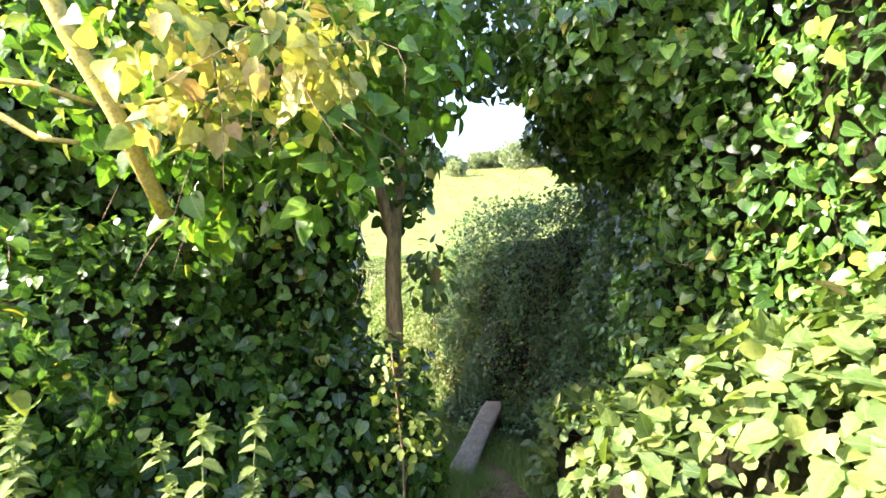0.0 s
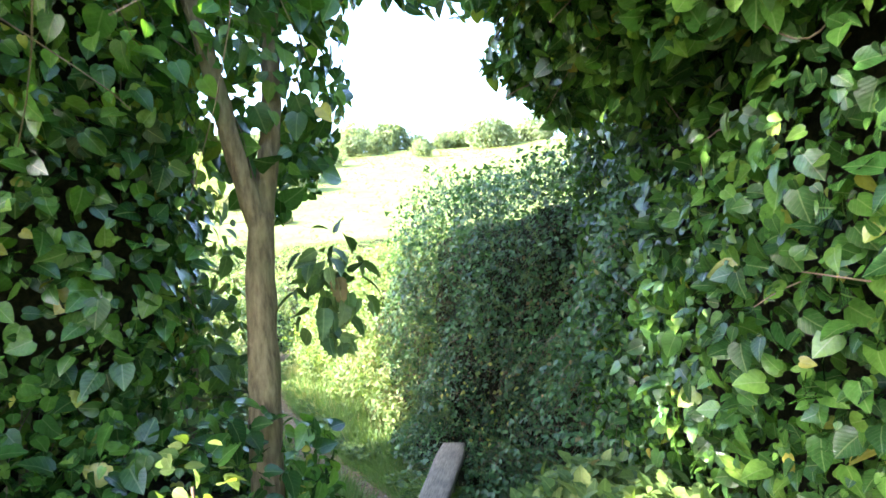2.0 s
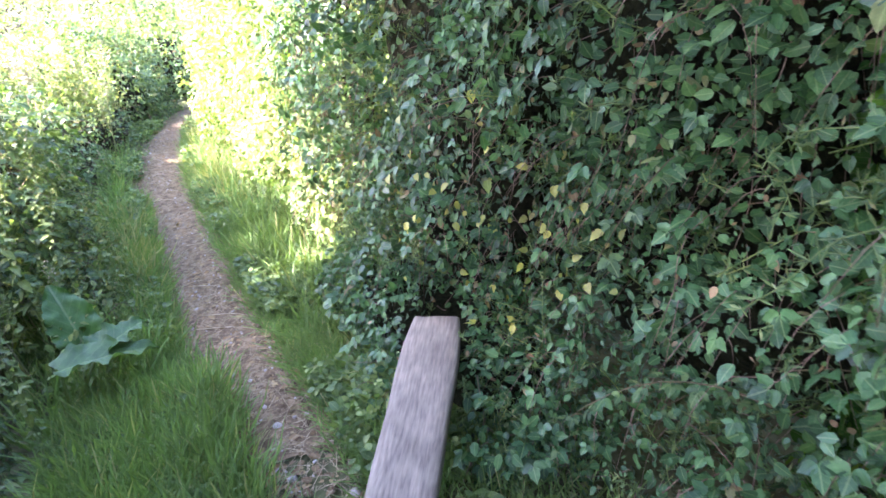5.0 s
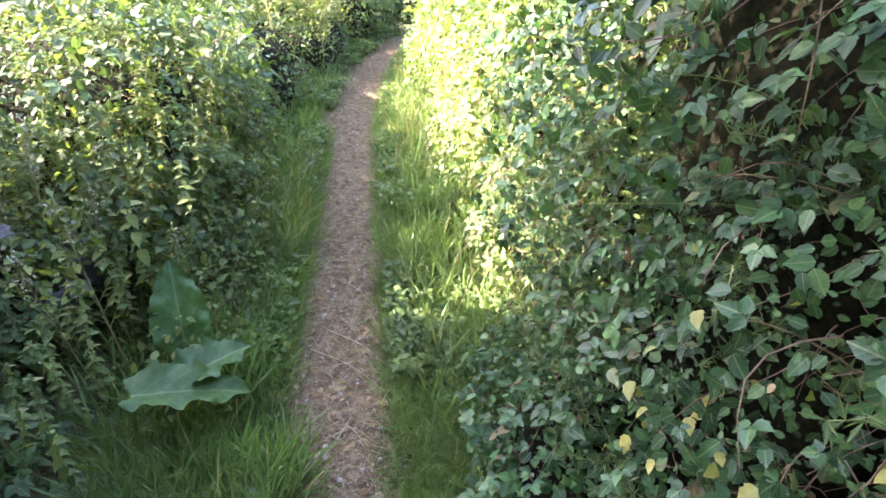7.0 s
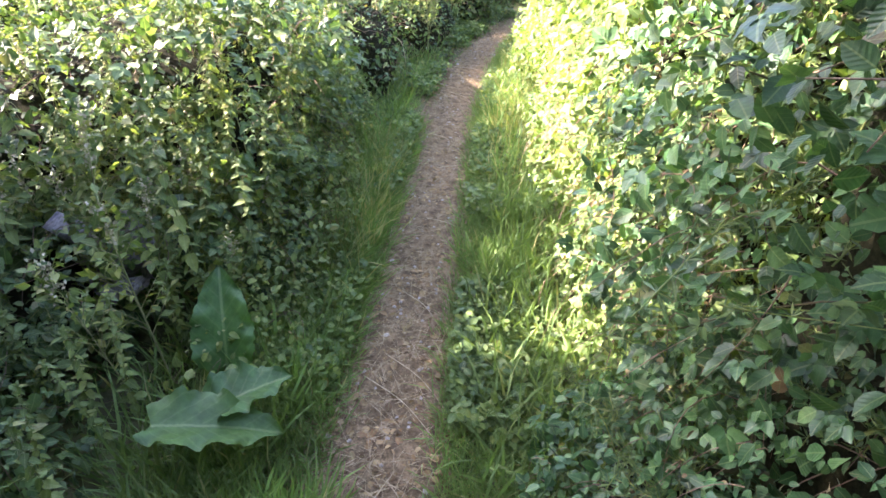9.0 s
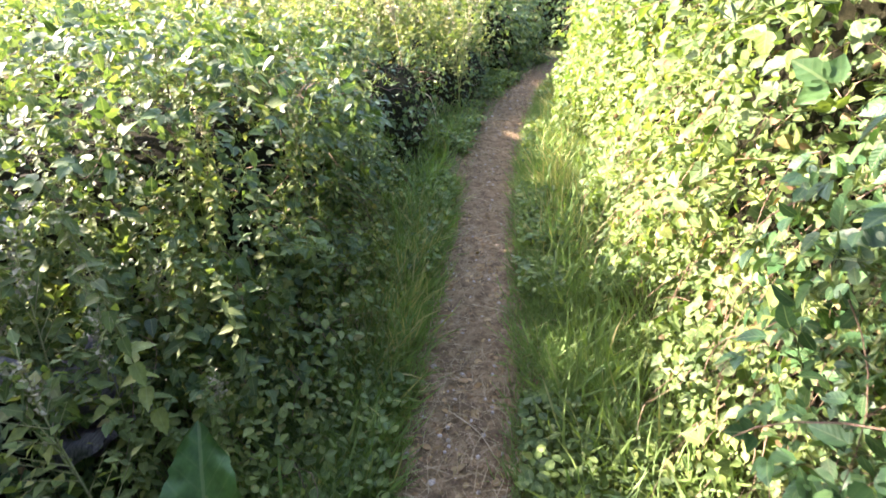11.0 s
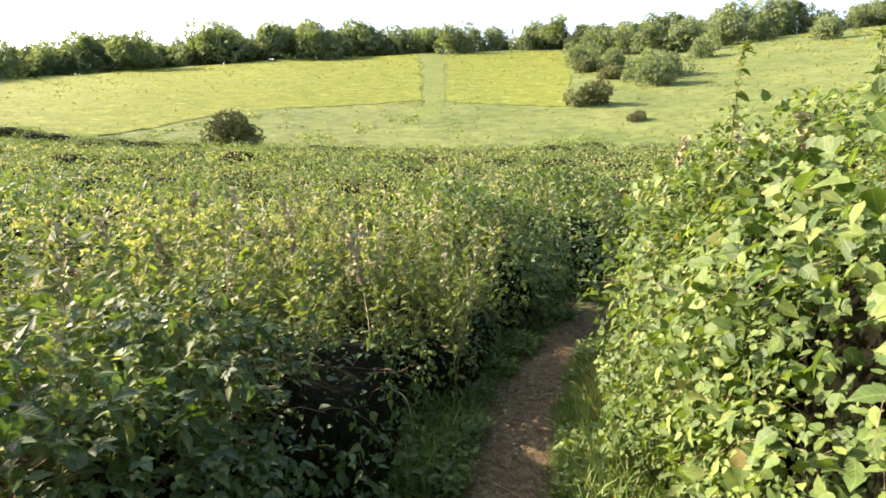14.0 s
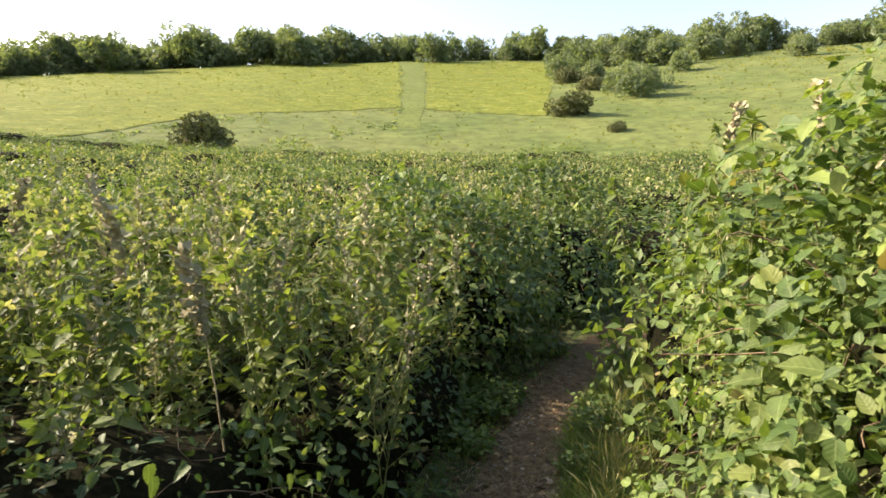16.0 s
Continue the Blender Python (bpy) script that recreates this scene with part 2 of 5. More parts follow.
def part(name, bm, material, parent, label=""):
    me = bpy.data.meshes.new(name)
    for f in bm.faces:
        f.smooth = True
    bm.to_mesh(me)
    bm.free()
    ob = solid(name, me, material, parent)
    return tagged(ob, label)


def half_leaf(side, tip, fold, droop):
    """A leaf about a midrib along +y, 1 long: side is the outline's right half."""
    v = [(0, 0, 0), (0, 0.45, 0), (0, tip, 0)]
    r = [(x, y, abs(x) * fold) for x, y in side]
    l = [(-x, y, abs(x) * fold) for x, y in side]
    pts = np.array(v + r + l, dtype=float)
    pts[:, 2] -= droop * pts[:, 1] ** 2
    n = len(side)
    faces = []
    for k, s in ((3, 1), (3 + n, -1)):
        ring = list(range(k, k + n))
        cut = n // 2
        a = [0] + ring[:cut + 1] + [1]
        b = [1] + ring[cut:] + [2]
        faces += [a if s > 0 else a[::-1], b if s > 0 else b[::-1]]
    return pts, faces


def joined(leaves):
    """Several (points, faces) as one template."""
    pts, faces, base = [], [], 0
    for p, f in leaves:
        pts.append(p)
        faces += [[i + base for i in face] for face in f]
        base += len(p)
    return np.concatenate(pts), faces


def turned(tmpl, angle, scale, shift=(0, 0, 0), tilt=0.0):
    p, f = tmpl
    m = np.array(Euler((tilt, 0, angle)).to_matrix())
    return p @ m.T * scale + np.array(shift), f


L_IVY = half_leaf([(0.2, -0.1), (0.4, 0.02), (0.47, 0.22), (0.43, 0.44), (0.29, 0.68), (0.13, 0.88)], 1.0, 0.2, 0.26)
L_HEART = half_leaf([(0.17, -0.08), (0.37, 0.06), (0.42, 0.3), (0.33, 0.58), (0.14, 0.84)], 1.0, 0.2, 0.24)
L_SMALL = half_leaf([(0.29, 0.22), (0.27, 0.62)], 1.0, 0.18, 0.16)
L_OVAL = half_leaf([(0.2, 0.1), (0.33, 0.36), (0.26, 0.68)], 1.0, 0.25, 0.18)
L_SAW = half_leaf([(0.2, 0.02), (0.29, 0.17), (0.25, 0.2), (0.31, 0.36), (0.25, 0.4), (0.26, 0.55), (0.19, 0.6), (0.17, 0.76), (0.1, 0.8)], 1.0, 0.28, 0.25)
L_TINY = (np.array([(0, 0, 0), (0.3, 0.45, 0.08), (0, 1, -0.08), (-0.3, 0.45, 0.08)], dtype=float), [[0, 1, 2], [0, 2, 3]])
L_TOOTH = half_leaf([(0.24, 0.08), (0.38, 0.3), (0.3, 0.36), (0.33, 0.55), (0.2, 0.72)], 1.0, 0.25, 0.22)
L_TRIO = joined([turned(L_TOOTH, 0, 0.62, (0, 0.42, 0)), turned(L_TOOTH, 1.25, 0.5, (-0.02, 0.36, 0)), turned(L_TOOTH, -1.25, 0.5, (0.02, 0.36, 0))])
L_CLUMP = joined([turned(L_TINY, a, s, (x, y, z), t) for a, s, x, y, z, t in ((0, 0.7, 0, 0, 0, 0.3), (1.5, 0.6, 0, 0.1, 0.1, -0.4), (-1.3, 0.65, 0.1, 0.2, 0.05, 0.5), (2.8, 0.6, -0.1, 0.1, 0.12, -0.2))])


def unit(a):
    return a / np.maximum(np.linalg.norm(a, axis=1, keepdims=True), 1e-9)


def frames(axis, normal):
    y = unit(axis)
    x = unit(np.cross(y, normal))
    return np.stack([x, y, np.cross(x, y)], axis=2)          # columns x, y, z


def leaf_coordinates(me, xy):
    """Each corner's place on its own leaf, for the veins."""
    at = me.attributes.new("leaf_place", "FLOAT_VECTOR", "POINT")
    at.data.foreach_set("vector", np.ascontiguousarray(xy, dtype=np.float32).ravel())


def scatter_mesh(name, tmpl, P, axis, normal, size):
    """One mesh of many copies of a leaf, each with its own place, axis, normal and size."""
    pts, faces = tmpl
    M = frames(axis, normal) * size[:, None, None]
    V = (np.einsum("nij,kj->nki", M, pts) + P[:, None, :]).reshape(-1, 3)
    loop = np.array([i for f in faces for i in f])
    L = (loop[None, :] + (np.arange(len(P)) * len(pts))[:, None]).ravel()
    me = mesh_from(name, V, L, np.tile([len(f) for f in faces], len(P)))
    leaf_coordinates(me, np.tile(pts, (len(P), 1)))
    return me


def leaf_cover(thing, tmpl, P, axis, normal, size, mat, mat_single, singles=0, name="leaf", label=""):
    """Leaves of a plant: those nearest to the trodden line as parts of their own, the rest as one part."""
    d = line_distance(P[:, :2]) + 0.15 * np.abs(P[:, 2] - 1.2)
    order = np.argsort(d)
    one, rest = order[:singles], order[singles:]
    if len(rest):
        me = scatter_mesh("foliage", tmpl, P[rest], axis[rest], normal[rest], size[rest])
        tagged(solid("foliage", me, mat, thing), kind="stuff", label=label)
    if len(one):
        me = mesh_from(name, tmpl[0], [i for f in tmpl[1] for i in f], [len(f) for f in tmpl[1]])
        leaf_coordinates(me, tmpl[0])
        me.materials.append(mat_single)
        M = frames(axis[one], normal[one])
        for k, i in enumerate(one):
            ob = new(name, me)
            ob.parent = thing
            m = Matrix([[*(M[k][r] * size[i]), P[i][r]] for r in range(3)] + [[0, 0, 0, 1]])
            ob.matrix_local = m


def tube_mesh(name, lines, radii, sides=5):
    """Round stems along polylines; radii: (start, end) a line."""
    V, L, S, base = [], [], [], 0
    for line, (r0, r1) in zip(lines, radii):
        line = np.asarray(line, dtype=float)
        n = len(line)
        tang = np.gradient(line, axis=0)
        tang = unit(tang)
        ref = np.where(np.abs(tang[:, 2:3]) > 0.9, np.array([[1.0, 0, 0]]), np.array([[0, 0, 1.0]]))
        a = unit(np.cross(tang, ref))
        b = np.cross(tang, a)
        r = np.linspace(r0, r1, n)[:, None, None]
        ang = np.linspace(0, 2 * np.pi, sides, endpoint=False)
        ring = line[:, None, :] + r * (np.cos(ang)[None, :, None] * a[:, None, :] + np.sin(ang)[None, :, None] * b[:, None, :])
        V.append(ring.reshape(-1, 3))
        for i in range(n - 1):
            for j in range(sides):
                k = (j + 1) % sides
                L += [base + i * sides + j, base + i * sides + k, base + (i + 1) * sides + k, base + (i + 1) * sides + j]
                S.append(4)
        L += [base + (n - 1) * sides + j for j in range(sides)]
        S.append(sides)
        base += n * sides
    return mesh_from(name, np.concatenate(V), L, S)


# ---- ground ----
TRAIL = np.array([(-3.4, -5.2), (-2.3, -3.7), (-1.1, -1.9), (-0.25, -0.45), (0.1, 0.9), (0.2, 2.0), (0.29, 3.1), (0.42, 4.4), (0.56, 5.7), (0.86, 7.2), (1.22, 8.4), (1.9, 9.65), (2.7, 10.9), (4.6, 13.2), (8.0, 16.5)])


def fine_line(points, n=24):
    """A smooth line through points."""
    p = np.concatenate([2 * points[:1] - points[1:2], points, 2 * points[-1:] - points[-2:-1]])
    out = []
    for i in range(1, len(p) - 2):
        t = np.linspace(0, 1, n, endpoint=False)[:, None]
        a, b, c, d = p[i - 1], p[i], p[i + 1], p[i + 2]
        out.append(0.5 * (2 * b + (c - a) * t + (2 * a - 5 * b + 4 * c - d) * t ** 2 + (3 * b - a - 3 * c + d) * t ** 3))
    return np.concatenate(out + [points[-1:]])


TRAIL_FINE = fine_line(TRAIL)


def line_distance(P):
    best = np.full(len(P), 1e9)
    for q in TRAIL_FINE[::3]:
        best = np.minimum(best, np.hypot(P[:, 0] - q[0], P[:, 1] - q[1]))
    return best


def waves(x, y, f, seed):
    r = np.random.default_rng(seed)
    out = 0
    for k in range(5):
        a, ph = r.uniform(0, 6.28), r.uniform(0, 6.28)
        s = f * (0.7 + 0.45 * k)
        out = out + np.sin(s * (x * np.cos(a) + y * np.sin(a)) + ph) / (1 + 0.5 * k)
    return out / 2.6


def rise(x, y):
    """The bank that the way comes down from, behind the gap."""
    d = (np.asarray(x, dtype=float) - 0.8) * 0.515 + (np.asarray(y, dtype=float) - 1.2) * 0.857
    return np.minimum(0.62, 0.0455 * (np.sqrt(d * d + 0.3) - d)) - 0.01


def lifted(blobs):
    """Blobs set up on the bank."""
    return [((c[0], c[1], c[2] + float(rise(c[0], c[1]))), *rest) for c, *rest in blobs]


def lifted_line(points):
    return [(x, y, z + float(rise(x, y))) for x, y, z in points]


def height(x, y):
    """The ground's height."""
    x, y = np.asarray(x, dtype=float), np.asarray(y, dtype=float)
    near = np.interp(y, [-8, -4, -2.4, -0.5, 0.6, 1.6, 3.0, 6.5, 9.0], [-0.2, -0.16, -0.02, 0.0, 0.02, 0.0, -0.1, -0.11, -0.12])
    near = near + 0.03 * waves(x, y, 1.3, 3) + 0.012 * waves(x, y, 6.0, 4)
    dx, dy = x - 0.4, y - 3.5
    r, a = np.hypot(dx, dy), np.degrees(np.arctan2(-dx, np.maximum(dy, 1e-6)))     # a: to the left of +y
    a = np.where(dy <= 0, np.where(dx < 0, 90, -90), a)
    climb = np.interp(r, [8, 14, 30, 55], [0.0, 0.15, 1.3, 3.0])
    top = np.interp(a, [-70, -33.7, -27.7, -18.9, -7.7, 4.9, 18.5, 30.5, 40.5, 70], [36.1, 36.1, 36.7, 37.4, 38.1, 38.1, 35.4, 30.3, 25.0, 22])
    back = np.where(dy < 0, np.clip(1 + dy / 60.0, 0.0, 1.0), 1.0)
    hill = np.interp(r, [55, 180, 300, 1200], [0.0, 1.0, 1.12, 1.2]) * (top - 3.0)
    swell = np.clip((r - 40) / 60, 0, 1) * (0.9 * waves(x, y, 0.035, 8) + 0.25 * waves(x, y, 0.16, 9))
    return near + rise(x, y) + (climb + hill + swell) * back


def axis_steps(lo, hi, step, far, n):
    mid = np.arange(lo, hi + 1e-6, step)
    k = np.linspace(0, 1, n + 1)[1:]
    grow = (np.exp(k * 5.5) - 1) / (np.exp(5.5) - 1)
    return np.concatenate([(lo - grow * (far + lo))[::-1], mid, hi + grow * (far - hi)])


gx, gy = axis_steps(-3.5, 4.0, 0.07, 1500, 90), axis_steps(-5.0, 12.0, 0.07, 1500, 110)
GX, GY = np.meshgrid(gx, gy)
GZ = height(GX, GY)
nx, ny = len(gx), len(gy)
idx = np.arange(nx * ny).reshape(ny, nx)
quads = np.stack([idx[:-1, :-1], idx[:-1, 1:], idx[1:, 1:], idx[1:, :-1]], axis=-1).reshape(-1, 4)
M_ground = matter("rough_ground_mix", (0.05, 0.052, 0.022), (0.12, 0.125, 0.045), 1.7, 0.95, 0.9, 0.03, spots=(0.10, 0.13, 0.04))
ground = solid("ground", mesh_from("ground", np.stack([GX, GY, GZ], -1).reshape(-1, 3), quads.ravel(), np.full(len(quads), 4)), M_ground)
tagged(ground, "rough grassy ground rising to a far hillside", "ground", kind="structure")


def strip(name, line, half, lift, mat, label, across=9, seed=1, wobble=0.25):
    """A worn strip on the ground along a line."""
    t = unit(np.gradient(line, axis=0))
    nrm = np.stack([-t[:, 1], t[:, 0]], 1)
    s = np.linspace(-1, 1, across)
    run = np.r_[0, np.cumsum(np.hypot(*np.diff(line, axis=0).T))]
    w = np.stack([half * (1 + wobble * waves(run, run * 0, 2.2, seed + k) + 0.12 * waves(run, run * 0, 9.0, seed + 9 + k)) for k in (0, 1)], 1)
    off = np.where(s[None, :] < 0, s[None, :] * w[:, :1], s[None, :] * w[:, 1:])
    X = line[:, 0:1] + nrm[:, 0:1] * off
    Y = line[:, 1:2] + nrm[:, 1:2] * off
    edge = 1 - np.abs(s)[None, :] ** 3
    Z = height(X, Y) + lift * (0.15 + edge) + 0.006 * waves(X, Y, 22.0, seed + 5) * edge
    n, m = X.shape
    i = np.arange(n * m).reshape(n, m)
    q = np.stack([i[:-1, :-1], i[1:, :-1], i[1:, 1:], i[:-1, 1:]], -1).reshape(-1, 4)[:, ::-1]
    ob = solid(name, mesh_from(name, np.stack([X, Y, Z], -1).reshape(-1, 3), q.ravel(), np.full(len(q), 4)), mat)
    return tagged(ob, label, "path", kind="structure")


trail = strip("path", fine_line(np.concatenate([[(0.1, 1.3), (0.16, 1.6)], TRAIL[5:]]), 40), 0.245, 0.012, M_dirt, "narrow trodden earth path with stones and dry straw")
strip("path", fine_line(np.array([(-3.4, -5.2), (-2.3, -3.7), (-1.1, -1.9), (-0.3, -0.55), (0.1, 0.0), (0.4, 0.5), (0.5, 0.72)]), 40), 0.22, 0.012, M_dirt, "trodden bare earth beside a leaning plank", seed=15)

# ---- far hillside ----
def polar_xy(a, r):
    a = np.radians(a)
    return 0.4 - r * np.sin(a), 3.5 + r * np.cos(a)


def patch(name, a_lo, a_hi, r_lo, r_hi, lift, mat, label, n=60, m=40, seed=2):
    """A field on the hillside between two bearings and two distances, with a ragged edge."""
    u, v = np.meshgrid(np.linspace(0, 1, n), np.linspace(0, 1, m))
    A = a_lo + (a_hi - a_lo) * u
    lo = np.interp(u[0], np.linspace(0, 1, len(r_lo)), r_lo) + 1.5 * waves(u[0] * 60, u[0] * 0, 1.0, seed)
    hi = np.interp(u[0], np.linspace(0, 1, len(r_hi)), r_hi) + 1.0 * waves(u[0] * 60, u[0] * 0, 1.0, seed + 1)
    R = lo[None, :] * (1 - v) + hi[None, :] * v
    X, Y = polar_xy(A + 0.45 * waves(R, A * 0, 0.22, seed + 3) * (np.abs(u - 0.5) > 0.49), R)
    Z = height(X, Y) + lift
    i = np.arange(n * m).reshape(m, n)
    q = np.stack([i[:-1, :-1], i[:-1, 1:], i[1:, 1:], i[1:, :-1]], -1).reshape(-1, 4)[:, ::-1]
    ob = solid(name, mesh_from(name, np.stack([X, Y, Z], -1).reshape(-1, 3), q.ravel(), np.full(len(q), 4)), mat)
    return tagged(ob, label, "meadow", kind="structure")


patch("slope", 60, -70, [44, 44], [420, 420], 0.3, M_slope, "pale green grassy slope of the far hill", n=110, m=70)
patch("meadow", 46, 5.3, [54, 57, 62, 70, 80, 82, 84, 85], [176, 178], 0.365, M_meadow, "yellow flowering meadow on the hillside")
patch("meadow", 2.85, -9.2, [82, 78], [178, 168], 0.365, M_meadow, "yellow flowering meadow beside a mown track", n=30)
patch("mown_track", 5.1, 3.0, [70, 70], [182, 182], 0.345, M_mown, "pale mown track running up the hillside", n=8)


def rough_stuff(name, label, mat, A, R, size, up=0.5):
    X, Y = polar_xy(A, R)
    P = np.stack([X, Y, height(X, Y) + 0.2], 1)
    n = len(P)
    ax = rng.normal(0, 0.6, (n, 3)) + np.array([0, 0, up])
    me = scatter_mesh(name, L_CLUMP, P, ax, rng.normal(0, 1, (n, 3)), size)
    return tagged(solid(name, me, mat), label, "plants", kind="stuff")


n = 38000
A = rng.uniform(-45, 46, n)
R = 176 - 118 * rng.random(n) ** 1.2
keep = (np.abs(A - 4.05) > 1.15) & (waves(A * 3, R * 0.6, 1.0, 51) > -0.1)
M_tuft = leaf_material("meadow_tuft", [(0.0, (0.11, 0.14, 0.028)), (0.5, (0.165, 0.185, 0.03)), (1.0, (0.26, 0.24, 0.035))], 0.8, 0.3, patch=0.2, grain=8)
rough_stuff("meadow_plants", "tufts of yellow flowers and grass", M_tuft, A[keep], R[keep], rng.uniform(0.18, 0.48, keep.sum()) * (0.6 + R[keep] / 200))
# darker lines of rank growth at the meadow's lower edge and beside the track
u = rng.uniform(0, 1, 900)
lineA = np.r_[46 - 28 * u, np.full(400, 5.2) + rng.normal(0, 0.16, 400), 19 - 13.5 * u[:500]]
lineR = np.r_[np.interp(u, np.linspace(0, 1, 6), [53, 56, 60, 66, 73, 80]) + rng.normal(0, 1.6, 900), rng.uniform(80, 150, 400), 59 + 14 * u[:500] + rng.normal(0, 1.6, 500)]
keep = waves(lineA * 2, lineR * 0.8, 1.0, 61) > 0.05
rough_stuff("rank_grass", "dark line of rank grass along the meadow edge", M_hazy_tree, lineA[keep], lineR[keep], rng.uniform(0.3, 0.75, keep.sum()))


def crown_points(n, blobs):
    """Points on lumpy crowns, each blob (centre, radii), with outward normals."""
    w = np.array([b[1][0] * b[1][2] + b[1][1] * b[1][2] for b in blobs])
    k = rng.choice(len(blobs), n, p=w / w.sum())
    c, r = np.array([b[0] for b in blobs])[k], np.array([b[1] for b in blobs])[k]
    d = unit(rng.normal(0, 1, (n, 3)))
    return c + d * r * (1 - 0.35 * rng.random((n, 1)) ** 2), d


def make_tree(tall, wide, leaf, n, mat, name="tree", label="", category="tree"):
    """A broad-leaved tree: tapered trunk, limbs, and a crown of many small clumps."""
    thing = tagged(new(name), label, category)
    blobs = []
    for i in range(9):
        a, q = rng.uniform(0, 6.28), rng.uniform(0.15, 1.0)
        z = tall * rng.uniform(0.3, 0.85)
        s = wide * rng.uniform(0.28, 0.5) * (1.1 - 0.5 * z / tall)
        blobs.append(((math.cos(a) * wide * 0.5 * q, math.sin(a) * wide * 0.5 * q, z), (s, s, s * rng.uniform(0.8, 1.1))))
    blobs.append(((0, 0, tall * 0.55), (wide * 0.4, wide * 0.4, tall * 0.42)))
    lines = [[(0, 0, -0.5), (0.02 * tall, 0, tall * 0.3), (0, 0.02 * tall, tall * 0.8)]]
    radii = [(tall * 0.03, tall * 0.008)]
    for c, _ in blobs[:6]:
        lines.append([(0.01 * tall, 0, tall * 0.25), (c[0] * 0.5, c[1] * 0.5, c[2] * 0.7), c])
        radii.append((tall * 0.013, tall * 0.004))
    solid("trunk", tube_mesh("trunk", lines, radii), M_bark, thing)
    P, d = crown_points(n, blobs)
    keep = P[:, 2] > tall * 0.06
    P, d = P[keep], d[keep]
    ax = d * 0.5 + rng.normal(0, 0.7, P.shape)
    me = scatter_mesh("crown", L_CLUMP, P, ax, d + rng.normal(0, 0.5, P.shape), rng.uniform(0.7, 1.3, len(P)) * leaf)
    solid("crown", me, mat, thing)
    return thing


TREE_LABELS = ["broad dark green tree on the hilltop", "tall leafy hedgerow tree on the skyline", "rounded green tree above the meadow"]
trees = [make_tree(9.0, w, 0.85, 1250, M_hazy_tree, "tree", lab) for w, lab in zip((8.0, 6.5, 9.5), TREE_LABELS)]
for t in trees:
    tagged(t, group="trees along the hilltop")
spots = []
for a in np.arange(44, -44, -0.78):
    aa = a + rng.normal(0, 0.35)
    spots.append((aa, 188 + rng.normal(0, 6.0), rng.uniform(0.65, 1.3) * np.interp(aa, [-45, -20, -8, 0, 8, 20, 30, 42], [0.95, 0.95, 0.9, 0.8, 1.0, 1.12, 1.0, 1.0])))
for a, r, s in ((-9.9, 128, 0.6), (-11, 140, 0.55), (-13, 123, 0.55), (-15.6, 100, 0.5), (-17.1, 94, 0.6), (-16.4, 108, 0.6), (-18.2, 104, 0.5), (-19.5, 150, 0.9), (-17.0, 150, 0.9), (-14.5, 155, 0.9), (-12, 160, 0.9), (-22.5, 160, 0.9), (-21, 130, 0.5), (-30, 150, 0.6), (-25.5, 165, 0.7)):
    spots.append((a, r, s))
for i, (a, r, s) in enumerate(spots):
    x, y = polar_xy(a, r)
    z = float(height(x, y)) - 0.5
    m = pose(float(x), float(y), z, 0, 0, rng.uniform(0, 360)) @ Matrix.Scale(float(s), 4)
    src = trees[i % 3]
    if i < 3:
        src.matrix_world = m
    else:
        made = copy_thing(src, Matrix())
        made.matrix_basis = m
bush = make_tree(3.2, 4.6, 0.4, 1800, M_bush, "bush", "round grey-green bush standing in the meadow", "bush")
for i, (a, r, s) in enumerate(((23.6, 57, 0.95), (-11.0, 78, 0.9), (-15.5, 68, 0.4), (-13.2, 104, 0.8), (-11.2, 118, 0.9))):
    x, y = polar_xy(a, r)
    m = pose(float(x), float(y), float(height(x, y)) - 0.1, 0, 0, 50 * i) @ Matrix.Scale(s, 4)
    ob = bush if i == 0 else copy_thing(bush, Matrix())
    ob.matrix_basis = m
    tagged(ob, group="bushes on the slope")

# ---- thickets ----
def shell(blobs, n, depth=0.2, rough=0.13, freq=3.0, seed=1, low=0.0):
    """Points over a thicket made of rounded boxes (centre, radii, squareness, turn), with outward normals."""
    area = np.array([b[1][0] * b[1][1] + b[1][1] * b[1][2] + b[1][0] * b[1][2] for b in blobs])
    Ps, Ns = [], []
    for i, (c, r, p, turn) in enumerate(blobs):
        k = int(n * area[i] / area.sum())
        u = unit(rng.normal(0, 1, (k, 3)))
        s = (np.abs(u) ** p).sum(1, keepdims=True) ** (1 / p)
        q = u / s
        lump = 1 + rough * waves(u[:, 0] * freq + i, u[:, 1] * freq + u[:, 2] * freq * 1.3, 1.0, seed + i) - depth * rng.random(k) ** 2.2
        q = q * lump[:, None]
        nrm = np.sign(q) * np.abs(q) ** (p - 1) / np.array(r)
        ca, sa = math.cos(math.radians(turn)), math.sin(math.radians(turn))
        T = np.array([[ca, -sa, 0], [sa, ca, 0], [0, 0, 1]])
        P = (q * np.array(r)) @ T.T + np.array(c)
        Nn = unit(nrm @ T.T)
        ok = P[:, 2] > height(P[:, 0], P[:, 1]) + low
        for j, (c2, r2, p2, turn2) in enumerate(blobs):
            if j != i:
                cb, sb = math.cos(math.radians(-turn2)), math.sin(math.radians(-turn2))
                T2 = np.array([[cb, -sb, 0], [sb, cb, 0], [0, 0, 1]])
                w = np.abs((P - np.array(c2)) @ T2.T / np.array(r2))
                ok &= (w ** p2).sum(1) > 0.6
        Ps.append(P[ok])
        Ns.append(Nn[ok])
    return np.concatenate(Ps), np.concatenate(Ns)


def nearest_trail(P):
    q = TRAIL_FINE[::4]
    return q[np.argmin(((P[:, None, :] - q[None]) ** 2).sum(2), axis=1)]


